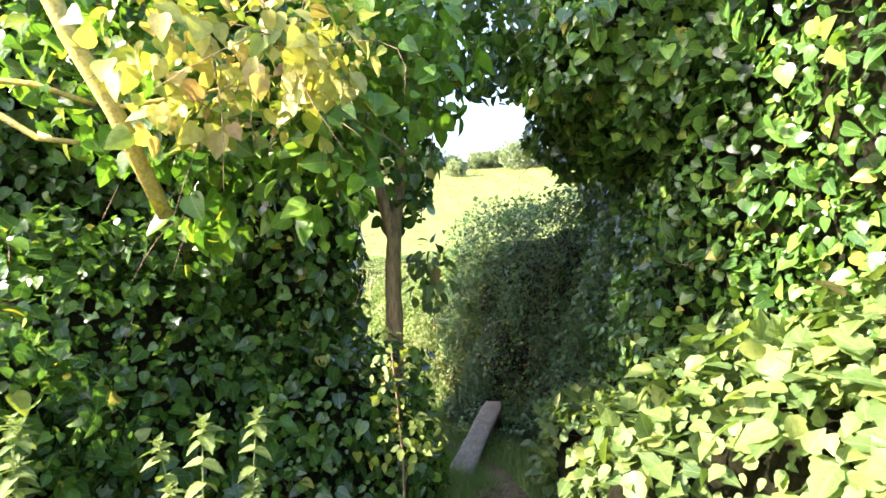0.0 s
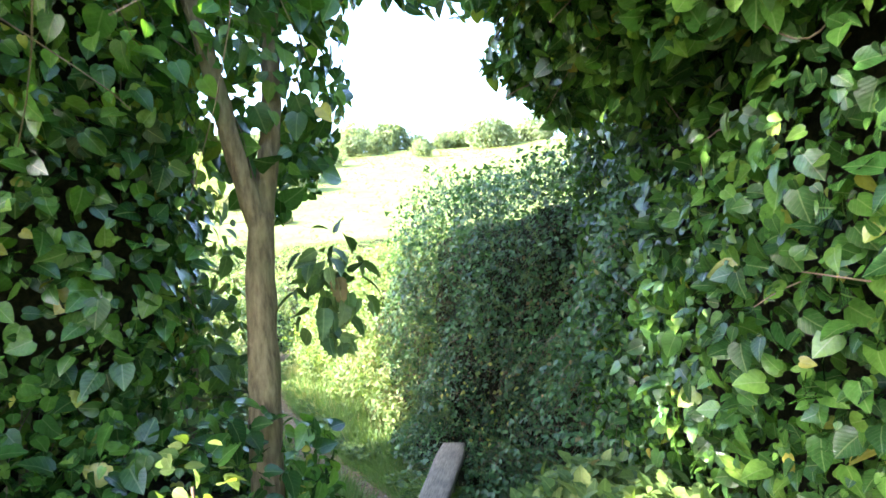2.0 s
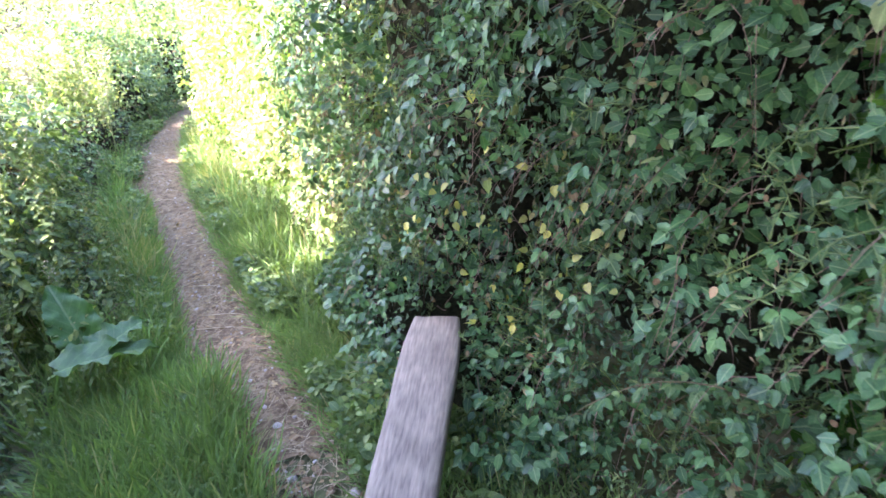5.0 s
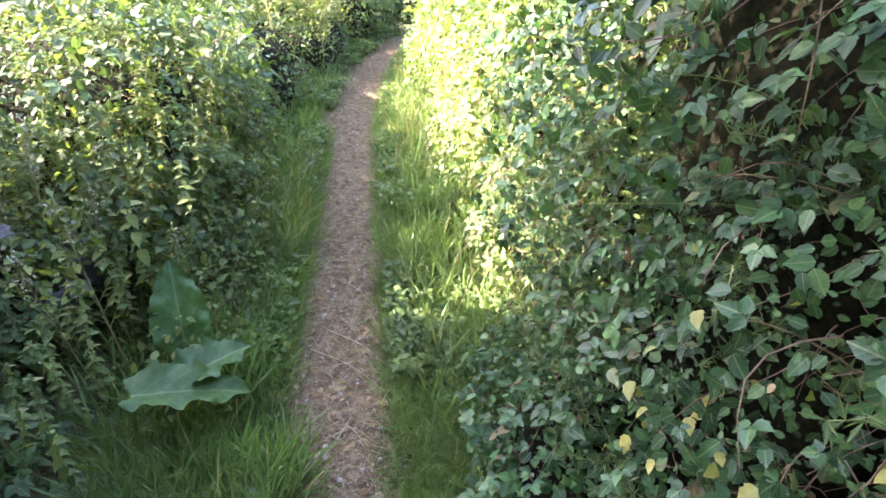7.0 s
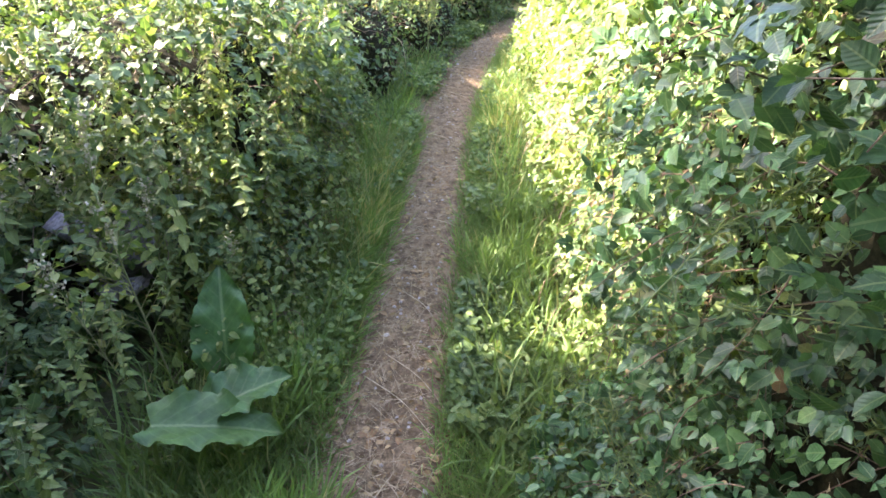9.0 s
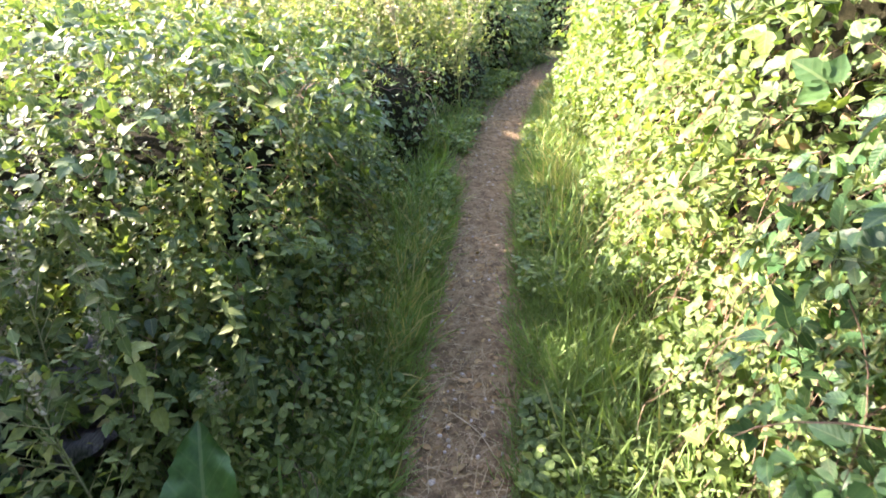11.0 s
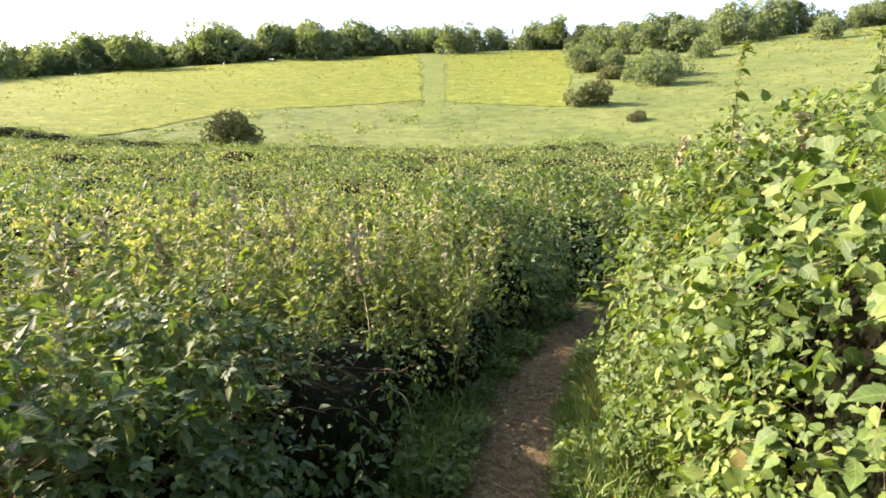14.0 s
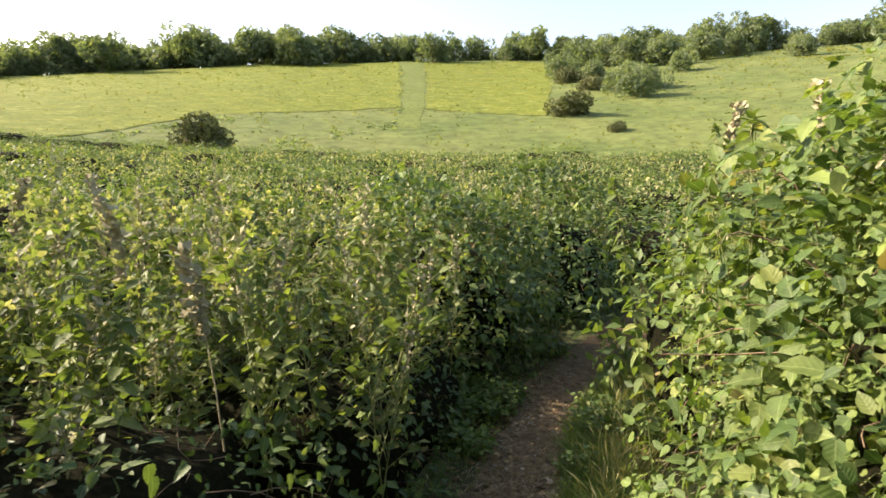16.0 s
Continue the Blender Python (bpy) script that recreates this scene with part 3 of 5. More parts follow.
def clear_trail(P, N, gap, top=9.0):
    """Keeps the way along the trail open."""
    ok = (line_distance(P[:, :2]) > np.where(P[:, 2] < 0.55, 0.8 * gap, gap)) | (P[:, 2] > top)
    # and the plank uncovered
    a, d = np.array([-0.46, -0.125]), np.array([1.26, 1.35])
    t = np.clip(((P[:, :2] - a) @ d) / (d @ d), 0, 1)
    off = np.linalg.norm(P[:, :2] - a - t[:, None] * d, axis=1)
    ok &= (off > 0.125) | (P[:, 2] > 0.62)
    # and the stump
    ok &= (np.hypot(P[:, 0] + 0.9, P[:, 1] - 2.86) > 0.17) | (P[:, 2] < 0.15)
    return P[ok], N[ok]


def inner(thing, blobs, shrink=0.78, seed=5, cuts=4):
    """The closed core of a thicket, near-black to stand for the shade inside."""
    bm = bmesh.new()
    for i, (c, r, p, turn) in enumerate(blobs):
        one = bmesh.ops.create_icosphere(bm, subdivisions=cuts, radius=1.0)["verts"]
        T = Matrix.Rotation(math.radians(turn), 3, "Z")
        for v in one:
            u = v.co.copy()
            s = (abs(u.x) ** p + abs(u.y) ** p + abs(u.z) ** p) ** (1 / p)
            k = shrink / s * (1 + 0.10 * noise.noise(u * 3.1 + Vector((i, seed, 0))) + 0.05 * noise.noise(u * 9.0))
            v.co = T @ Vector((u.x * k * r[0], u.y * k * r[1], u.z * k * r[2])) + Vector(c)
    return tagged(part("tangle", bm, M_core_shade, thing, "closed core coloured near-black for the shade inside"), kind="stuff")


def twigs(thing, P, N, n, length, radius, mat, name="stem", sag=0.5, sunk=0.12):
    """Thin stems that arch out of a thicket."""
    lines, radii = [], []
    for i in rng.choice(len(P), n):
        d = unit((N[i] + rng.normal(0, 0.7, 3))[None])[0]
        s = length * rng.uniform(0.5, 1.3)
        t = np.linspace(0, 1, 6)[:, None]
        side = rng.normal(0, 0.15, 3)
        lines.append(P[i] - N[i] * sunk + d * s * t + side * np.sin(t * 3) * s + np.array([0, 0, -sag * s]) * t ** 2)
        radii.append((radius, radius * 0.4))
    tagged(solid(name, tube_mesh(name, lines, radii, 4), mat, thing), kind="stuff")


def dress(thing, blobs, n, tmpl, size, mat, mat1, singles=0, hang=0.6, up=0.5, out=0.35, gap=0.42, depth=0.2, seed=1, core=True, shrink=0.78, stems=0, stem_len=0.3, top=9.0, freq=3.0, rough=0.13, wild=0.55, thin=0.22, other=None, other_scale=1.0, sparse=1.0):
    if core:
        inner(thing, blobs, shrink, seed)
    P, N = shell(blobs, n, depth, rough, freq, seed)
    P, N = clear_trail(P, N, gap, top)
    back = ((nearest_trail(P[:, :2]) - P[:, :2]) * N[:, :2]).sum(1) < -0.25
    far = line_distance(P[:, :2]) > 1.5
    keep = (~back | (rng.random(len(P)) < thin)) & (~far | (rng.random(len(P)) < sparse))
    P, N = P[keep], N[keep]
    k = len(P)
    axis = N * out + np.array([0, 0, -hang]) + rng.normal(0, wild, (k, 3))
    nrm = N + np.array([0, 0, up]) + rng.normal(0, 0.4, (k, 3))
    grown = size * (0.4 + 1.05 * rng.random(k) ** 1.7)
    if other is None:
        leaf_cover(thing, tmpl, P, axis, nrm, grown, mat, mat1, singles)
    else:
        half = rng.random(k) < 0.5
        grown[~half] *= other_scale
        for pick, shape in ((half, tmpl), (~half, other)):
            leaf_cover(thing, shape, P[pick], axis[pick], nrm[pick], grown[pick], mat, mat1, singles // 2)
    if stems:
        twigs(thing, P, N, stems, stem_len, 0.002, M_twig)
    return P, N


def thing_at(name, label, category, **more):
    return tagged(new(name), label, category, **more)


# the ivy hedge beside the gap
ivy_right = thing_at("ivy_hedge", "dense glossy green ivy hedge beside the path gap", "hedge")
B_right = lifted([((0.93, -2.03, 1.25), (2.3, 0.85, 1.95), 5, 64), ((0.2, -1.6, 2.8), (0.75, 0.7, 0.6), 2.5, 64), ((0.45, -0.95, 2.75), (0.55, 0.55, 0.55), 2.5, 64)])
PR, NR = dress(ivy_right, B_right, 98000, L_HEART, 0.062, M_ivy, M_ivy1, 300, gap=0.4, seed=11, other=L_IVY, wild=0.8, depth=0.26, rough=0.2, freq=6.0, shrink=0.76, stems=130, stem_len=0.3, top=2.0)

front = (PR[:, 2] > 1.0) & (line_distance(PR[:, :2]) < 1.2)
twigs(ivy_right, PR[front], NR[front], 26, 0.34, 0.0035, M_twig, "ivy_stem", 0.3, 0.06)

ivy_left = thing_at("ivy_hedge", "dark ivy thicket round the foot of a tree, with an unseen shading clump", "hedge")
# The clump at (-3.4, 0.25) is an unseen blocker that shades the trunk.
B_left = lifted([((-1.58, -0.22, 0.45), (0.92, 0.5, 0.67), 3, 0), ((-2.75, -0.4, 0.8), (1.0, 0.55, 0.95), 3, 10), ((-3.3, -1.1, 0.55), (0.75, 0.75, 0.75), 3, 0), ((-1.55, -0.05, 2.75), (0.5, 0.35, 0.85), 2.5, 0), ((-2.3, 0.1, 2.7), (0.65, 0.4, 1.0), 2.5, 0), ((-3.4, 0.25, 2.3), (0.75, 0.6, 1.35), 3, 0), ((-1.5, -0.15, 1.7), (0.4, 0.25, 0.6), 2.4, 0)])
PL, NL = dress(ivy_left, B_left, 60000, L_HEART, 0.064, M_ivy, M_ivy1, 300, gap=0.45, seed=21, other=L_IVY, wild=0.85, depth=0.45, rough=0.28, freq=6.0, shrink=0.68, stems=160, stem_len=0.35, top=2.0)

bough = thing_at("ivy_bough", "loose sunlit ivy boughs hanging beside the path", "foliage")
B_bough = lifted([((-2.15, -1.3, 2.45), (0.72, 0.42, 0.62), 2.3, 0), ((-1.35, -0.2, 2.75), (0.5, 0.45, 0.75), 2.3, 0), ((-2.1, -1.2, 1.95), (0.25, 0.28, 0.4), 2.4, 0), ((-1.42, -1.6, 2.32), (0.4, 0.28, 0.36), 2.2, 0), ((-1.72, -1.6, 1.92), (0.2, 0.2, 0.38), 2.2, 0)])
dress(bough, B_bough, 3900, L_HEART, 0.075, M_ivy_thin, M_ivy_thin, 150, gap=0.45, seed=23, other=L_IVY, wild=0.6, core=False, depth=0.8, thin=1.0, stems=90, stem_len=0.35, top=2.0)

canopy = thing_at("tree_canopy", "overhanging leafy boughs arching above the gap, with clumps added for shade", "foliage")
# The last two clumps are added to shade the ivy; one is out of view.
B_can = lifted([((-1.3, 0.2, 3.6), (1.5, 0.9, 0.6), 2.3, 0), ((0.25, -0.3, 3.5), (1.2, 0.8, 0.5), 2.3, 0), ((-0.8, -0.15, 2.6), (0.32, 0.3, 0.7), 2.0, 0), ((-3.0, -0.1, 4.2), (1.0, 0.9, 0.6), 2.3, 0), ((-2.9, -0.75, 3.8), (0.8, 1.15, 0.5), 2.3, 0), ((-2.35, -0.95, 2.7), (0.7, 0.42, 0.5), 2.3, 0)])
dress(canopy, B_can, 16000, L_HEART, 0.09, M_ivy, M_ivy1, 60, gap=0.0, seed=31, core=False, depth=0.6, stems=60, stem_len=0.5)

# hedge added mostly out of view, shaped to shade the path past the gap
hedge_back = thing_at("field_hedge", "tall leafy hedge added behind the tree for shade, mostly out of view", "hedge")
B_back = lifted([((-3.2, 1.3, 2.2), (1.2, 1.6, 3.9), 4, 0), ((-5.4, 1.8, 2.4), (1.3, 1.5, 3.6), 4, 0), ((-1.8, 1.15, 1.5), (0.55, 0.5, 1.6), 3, 0), ((-2.4, 2.38, 0.9), (0.55, 0.93, 2.1), 6, 0)])
dress(hedge_back, B_back, 22000, L_OVAL, 0.12, M_bramble, M_bramble1, 0, gap=0.8, seed=41, stems=40)
screen = thing_at("hazel_screen", "loose sunlit leafy shoots behind the slim tree", "shrub")
B_scr = lifted([((-1.45, 0.45, 1.55), (0.6, 0.3, 1.4), 2.5, 10), ((-1.3, 0.35, 0.9), (0.45, 0.3, 0.75), 2.5, 0), ((-2.1, 0.5, 1.7), (0.5, 0.4, 1.5), 2.5, 0)])
dress(screen, B_scr, 9000, L_TOOTH, 0.085, M_sunny, M_sunny1, 80, gap=0.5, seed=43, core=False, depth=0.9, stems=60, stem_len=0.6)

yellow = thing_at("yellow_spray", "spray of yellowing sunlit leaves on a lichened branch", "foliage")
B_yel = lifted([((-2.25, -1.95, 2.08), (0.3, 0.22, 0.2), 2.0, 0), ((-1.98, -2.1, 2.05), (0.24, 0.2, 0.2), 2.0, 0), ((-2.2, -1.92, 1.85), (0.28, 0.12, 0.07), 2.0, 0)])
dress(yellow, B_yel, 700, L_HEART, 0.06, M_yellow, M_yellow, 120, gap=0.0, seed=51, core=False, depth=0.8, stems=26, stem_len=0.3)
solid("branch", tube_mesh("branch", [lifted_line(b) for b in ([(-2.8, -1.7, 2.65), (-2.69, -1.74, 2.39), (-2.61, -1.76, 2.25), (-2.55, -1.77, 2.11), (-2.44, -1.8, 1.9), (-2.3, -1.7, 1.6)], [(-3.0, -1.6, 2.0), (-2.78, -1.67, 1.91), (-2.64, -1.73, 1.81), (-2.53, -1.79, 1.79)], [(-3.0, -1.4, 2.08), (-2.68, -1.52, 2.05), (-2.5, -1.6, 1.98)], [(-2.45, -1.8, 1.9), (-2.2, -1.9, 1.95), (-2.0, -2.05, 1.98)])], [(0.034, 0.026), (0.013, 0.008), (0.013, 0.008), (0.008, 0.004)], 7), M_lichen, yellow)

def gnarled(me, amount):
    """Long bark ridges and knots on a trunk."""
    for v in me.vertices:
        c = v.co
        v.co = c + v.normal * amount * (noise.noise(Vector((c.x * 38, c.y * 38, c.z * 5))) + 0.8 * noise.noise(c * 11) + 0.4 * noise.noise(Vector((c.x * 90, c.y * 90, c.z * 14))))
    return me


tree = thing_at("young_tree", "slim forked tree with pale brown bark", "tree")
T0 = [(-0.97, -0.34, 0.0), (-0.95, -0.33, 0.6), (-0.93, -0.32, 1.1), (-0.92, -0.31, 1.5), (-0.90, -0.31, 1.85)]
solid("trunk", gnarled(tube_mesh("trunk", [fine_line(np.array(lifted_line(T0)), 14)], [(0.068, 0.048)], 28), 0.007), M_trunk, tree)
for end in ([(-0.905, -0.31, 1.78), (-0.84, -0.3, 2.2), (-0.8, -0.25, 2.7), (-0.7, -0.1, 3.6)], [(-0.905, -0.31, 1.78), (-0.99, -0.32, 2.1), (-1.1, -0.3, 2.6), (-1.35, -0.2, 3.6)]):
    solid("limb", gnarled(tube_mesh("limb", [fine_line(np.array(lifted_line(end)), 14)], [(0.043, 0.025)], 20), 0.005), M_trunk, tree)
for x, y, dx in ((-1.35, 0.0, -0.05), (-1.22, 0.25, 0.12), (-1.75, 0.3, 0.05), (-1.9, -0.2, -0.1)):
    solid("stem", tube_mesh("stem", [lifted_line([(x, y, 0.0), (x + dx, y, 1.2), (x + dx * 1.5, y + 0.05, 2.6)])], [(0.028, 0.016)], 7), M_bark, tree)
P, N = shell(lifted([((-0.62, -0.25, 1.55), (0.16, 0.14, 0.25), 2.0, 0)]), 70, 0.8, 0.1, 3.0, 61)
k = len(P)
leaf_cover(tree, L_SAW, P, N * 0.5 + np.array([0, 0, -0.6]) + rng.normal(0, 0.4, (k, 3)), N + rng.normal(0, 0.5, (k, 3)), rng.uniform(0.07, 0.13, k), M_bramble, M_bramble1, 40)

sapling = thing_at("yellow_sapling", "small sapling with yellow-green leaves below the tree", "shrub")
S0 = lifted_line([(-1.24, -1.02, 0.0), (-1.22, -1.06, 0.4), (-1.25, -1.1, 0.75), (-1.27, -1.08, 1.1)])
solid("stem", tube_mesh("stem", [fine_line(np.array(S0), 5)], [(0.008, 0.004)], 6), M_twig, sapling)
P, N = shell(lifted([((-1.22, -1.12, 0.66), (0.2, 0.14, 0.14), 2.0, 0), ((-1.28, -1.08, 1.0), (0.12, 0.12, 0.22), 2.0, 0)]), 150, 0.9, 0.1, 3.0, 65)
k = len(P)
leaf_cover(sapling, L_OVAL, P, N * 0.5 + np.array([0, 0, -0.4]) + rng.normal(0, 0.5, (k, 3)), N + np.array([0, 0, 0.6]) + rng.normal(0, 0.5, (k, 3)), rng.uniform(0.03, 0.065, k), M_sapling, M_sapling, 60)

# pale sunlit nettles and brambles at the hedge foot
low = thing_at("bramble_patch", "pale sunlit bramble leaves at the foot of the hedge", "bramble")
B_low = lifted([((-0.62, -2.75, 0.55), (0.42, 0.6, 0.62), 2.4, 0), ((-0.55, -3.1, 0.7), (0.42, 0.5, 0.62), 2.4, 0), ((-0.78, -2.35, 0.42), (0.38, 0.42, 0.45), 2.4, 0), ((0.08, -1.3, 0.25), (0.5, 0.65, 0.5), 2.4, 20), ((0.3, -0.85, 0.3), (0.4, 0.5, 0.5), 2.4, 20)])
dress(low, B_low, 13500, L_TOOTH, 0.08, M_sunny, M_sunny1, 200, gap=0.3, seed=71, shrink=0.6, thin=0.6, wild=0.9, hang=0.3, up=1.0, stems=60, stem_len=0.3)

# the shaded mass of small leaves past the gap
mass = thing_at("climber_mass", "tall shaded mound of small-leaved climbing plants", "hedge")
B_hump = [((1.8, 0.45, 1.2), (1.02, 1.15, 1.5), 3, -4), ((1.96, 1.75, 1.1), (1.08, 0.9, 1.5), 4, 0), ((1.6, -0.6, 1.4), (0.95, 0.6, 1.5), 3, 0), ((1.0, 1.5, 0.15), (0.4, 0.9, 0.3), 2.5, -8)]
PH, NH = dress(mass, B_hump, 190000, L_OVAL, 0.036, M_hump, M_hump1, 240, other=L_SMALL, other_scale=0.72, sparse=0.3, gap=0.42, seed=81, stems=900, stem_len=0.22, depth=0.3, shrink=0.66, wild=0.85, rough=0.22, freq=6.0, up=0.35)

# the sunlit bramble wall along the path
wall = thing_at("bramble_wall", "sunlit wall of brambles, bindweed and nettles", "bramble")
B_wall = [((1.86, 3.1, 0.9), (0.98, 0.95, 1.3), 2.8, 0), ((2.1, 4.7, 0.65), (1.08, 1.2, 1.1), 2.4, -4), ((2.45, 6.0, 0.6), (1.25, 1.0, 1.0), 2.5, -8), ((3.3, 5.4, 0.8), (1.4, 1.8, 1.05), 3, 0), ((3.6, 7.3, 0.6), (1.6, 0.9, 0.95), 3, -20), ((2.4, 6.2, 0.9), (0.85, 0.9, 1.0), 2.3, 0)]
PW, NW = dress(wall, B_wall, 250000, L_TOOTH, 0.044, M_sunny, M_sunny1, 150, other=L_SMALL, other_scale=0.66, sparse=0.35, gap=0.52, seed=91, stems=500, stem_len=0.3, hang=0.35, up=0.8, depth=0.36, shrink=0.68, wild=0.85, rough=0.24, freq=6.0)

# the shaded brambles on the sunny side of the path
left = thing_at("bramble_thicket", "dark bramble thicket with sunlit upper leaves", "bramble")
B_brl = [((-0.87, 5.15, 0.25), (0.68, 0.75, 0.72), 2.8, 0), ((-1.18, 4.02, 0.33), (0.98, 1.12, 0.84), 3.3, 4), ((-1.4, 2.8, 0.05), (0.6, 0.55, 0.5), 2.6, 0), ((-2.6, 3.6, 0.45), (1.1, 1.4, 0.8), 2.8, 0), ((-1.35, 1.7, 0.15), (0.6, 0.8, 0.5), 2.6, 0)]
PB, NB = dress(left, B_brl, 90000, L_SAW, 0.05, M_bramble, M_bramble1, 300, other=L_SMALL, other_scale=0.66, sparse=0.5, gap=0.42, seed=101, rough=0.26, freq=6.0, depth=0.4, shrink=0.64, stems=500, stem_len=0.3, hang=0.3, up=0.8)


herbs = thing_at("verge_herbs", "pale small-leaved herbs sloping up from the path edge", "herbs")
dress(herbs, [((-0.36, 3.5, -0.05), (0.36, 1.35, 0.42), 2.2, 0), ((-0.32, 4.9, -0.05), (0.3, 0.7, 0.36), 2.2, 0)], 15000, L_OVAL, 0.032, M_nettle, M_nettle, 0, gap=0.27, seed=105, core=False, hang=0.1, up=1.0, depth=0.5, stems=160, stem_len=0.2)


def trios(thing, P, N, n, size, mat, mat1, singles, gap=0.36):
    """Three-part bramble leaves standing out of a thicket."""
    k = rng.choice(len(P), n, replace=False)
    p, q = P[k] + N[k] * 0.03, N[k]
    p, q = clear_trail(p, q, gap)
    n = len(p)
    leaf_cover(thing, L_TRIO, p, q * 0.6 + np.array([0, 0, -0.25]) + rng.normal(0, 0.5, (n, 3)), q + np.array([0, 0, 0.9]) + rng.normal(0, 0.3, (n, 3)), size * rng.uniform(0.6, 1.3, n), mat, mat1, singles)


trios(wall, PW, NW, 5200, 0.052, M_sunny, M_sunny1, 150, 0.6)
trios(left, PB, NB, 4600, 0.068, M_bramble, M_bramble1, 120)
low_part = (PH[:, 2] < 1.25) & (PH[:, 2] > 0.15)
twigs(mass, PH[low_part], NH[low_part], 420, 0.13, 0.0016, M_twig, "dead_stem", 1.3, 0.01)
left_part = PB[:, 2] < 0.75
twigs(left, PB[left_part], NB[left_part], 350, 0.16, 0.0018, M_twig, "dead_stem", 0.8, 0.02)
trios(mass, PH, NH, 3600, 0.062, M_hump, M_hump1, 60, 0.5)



def canes(thing, P, N, n, mat, lo, hi):
    """Arching bramble canes with leaves along them, standing out of a thicket."""
    near = np.where((line_distance(P[:, :2]) < 1.5) & (P[:, 2] > lo) & (P[:, 2] < hi) & (line_distance(P[:, :2]) > 0.62))[0]
    for i in rng.choice(near, n):
        s = rng.uniform(0.35, 0.85)
        d = unit((N[i] * np.array([0.6, 0.6, 0.3]) + np.array([0, rng.normal(0, 0.8), 0.5]))[None])[0]
        t = np.linspace(0, 1, 9)[:, None]
        line = P[i] - N[i] * 0.1 + d * s * t + np.array([0, 0, -0.75 * s]) * t ** 2.2
        ok = line_distance(line[:, :2]) > 0.52
        line = line[:max(4, int(ok.argmin()) if not ok.all() else 9)]
        cane = solid("cane", tube_mesh("cane", [line], [(0.0025, 0.0012)], 5), M_cane, thing)
        m = len(line) * 2 - 2
        tt = np.linspace(0.5, len(line) - 1, m)
        at = np.stack([np.interp(tt, np.arange(len(line)), line[:, k]) for k in range(3)], 1)
        tang = unit(np.gradient(at, axis=0))
        sideways = unit(np.cross(tang, np.array([[0, 0, 1.0]]))) * np.where(np.arange(m) % 2, 1, -1)[:, None]
        me = scatter_mesh("foliage", L_TRIO, at, tang * 0.4 + sideways + np.array([0, 0, -0.1]) + rng.normal(0, 0.25, (m, 3)), np.array([[0, 0, 1.0]]) + rng.normal(0, 0.35, (m, 3)), rng.uniform(0.035, 0.066, m))
        tagged(solid("foliage", me, mat, cane), kind="stuff")


M_cane = matter("bramble_cane", (0.06, 0.065, 0.025), (0.14, 0.10, 0.05), 20, 0.7, 0.3, 0.002)
autumn = thing_at("yellow_bramble", "yellowing bramble leaves at the foot of the shaded mound", "bramble")
for c, n in (((1.0, 1.15, 0.62), 40), ((1.08, 1.25, 1.0), 45), ((0.98, 0.8, 0.8), 30)):
    near = np.argsort(((PH - np.array(c)) ** 2).sum(1))[:900]
    near = rng.choice(near, n, replace=False)
    p, q = PH[near] + NH[near] * 0.035, NH[near]
    leaf_cover(autumn, L_TOOTH, p, q * 0.4 + np.array([0, 0, -0.5]) + rng.normal(0, 0.5, (n, 3)), q + np.array([0, 0, 0.5]) + rng.normal(0, 0.4, (n, 3)), rng.uniform(0.02, 0.045, n), M_yellow, M_yellow, 20)
# withered brown patches
for src, c, n, reach in ((PW, (1.02, 2.8, 0.85), 260, 2600), (PH, (0.95, 1.2, 0.75), 110, 4200), (PH, (0.8, 0.2, 1.3), 160, 5000), (PW, (1.0, 3.9, 0.9), 90, 3000)):
    near = rng.choice(np.argsort(((src - np.array(c)) ** 2).sum(1))[:reach], n, replace=False)
    p = src[near]
    owner, outward = (wall, NW[near]) if src is PW else (mass, NH[near])
    me = scatter_mesh("withered_leaves", L_OVAL, p + outward * 0.015, outward * 0.3 + np.array([0, 0, -0.7]) + rng.normal(0, 0.6, (n, 3)), outward + rng.normal(0, 0.6, (n, 3)), rng.uniform(0.012, 0.034, n))
    tagged(solid("withered_leaves", me, M_dead, owner), "withered brown leaves", kind="stuff")
    twigs(owner, p, outward, n // 2, 0.18, 0.0016, M_twig, "dead_stem", 1.1, 0.02)


def cleavers(thing, P, N, n, mat, lo, hi, y0, y1):
    """Weak scrambling stems with whorls of narrow leaves, hanging over a thicket."""
    near = np.where((P[:, 2] > lo) & (P[:, 2] < hi) & (P[:, 1] > y0) & (P[:, 1] < y1) & (line_distance(P[:, :2]) < 1.3) & (line_distance(P[:, :2]) > 0.55))[0]
    lines, whorls = [], []
    for i in rng.choice(near, n):
        s = rng.uniform(0.12, 0.32)
        d = unit((N[i] * 0.3 + rng.normal(0, 0.5, 3) + np.array([0, 0, 0.7]))[None])[0]
        t = np.linspace(0, 1, 8)[:, None]
        line = P[i] - N[i] * 0.05 + d * s * t + np.array([0, 0, -0.5 * s]) * t ** 2 + rng.normal(0, 0.04, 3) * np.sin(t * 5)
        lines.append(line)
        whorls.append(np.repeat(np.stack([np.interp(np.linspace(0.4, 7, 14), np.arange(8), line[:, k]) for k in range(3)], 1), 6, axis=0))
    tagged(solid("shoot", tube_mesh("shoot", lines, [(0.0016, 0.0009)] * n, 4), M_nettle, thing), kind="stuff")
    at = np.concatenate(whorls)
    m = len(at)
    me = scatter_mesh("foliage", L_NARROW, at, rng.normal(0, 1, (m, 3)) + np.array([0, 0, 0.3]), rng.normal(0, 1, (m, 3)) + np.array([0, 0, 0.6]), rng.uniform(0.016, 0.034, m))
    tagged(solid("foliage", me, mat, thing), kind="stuff")


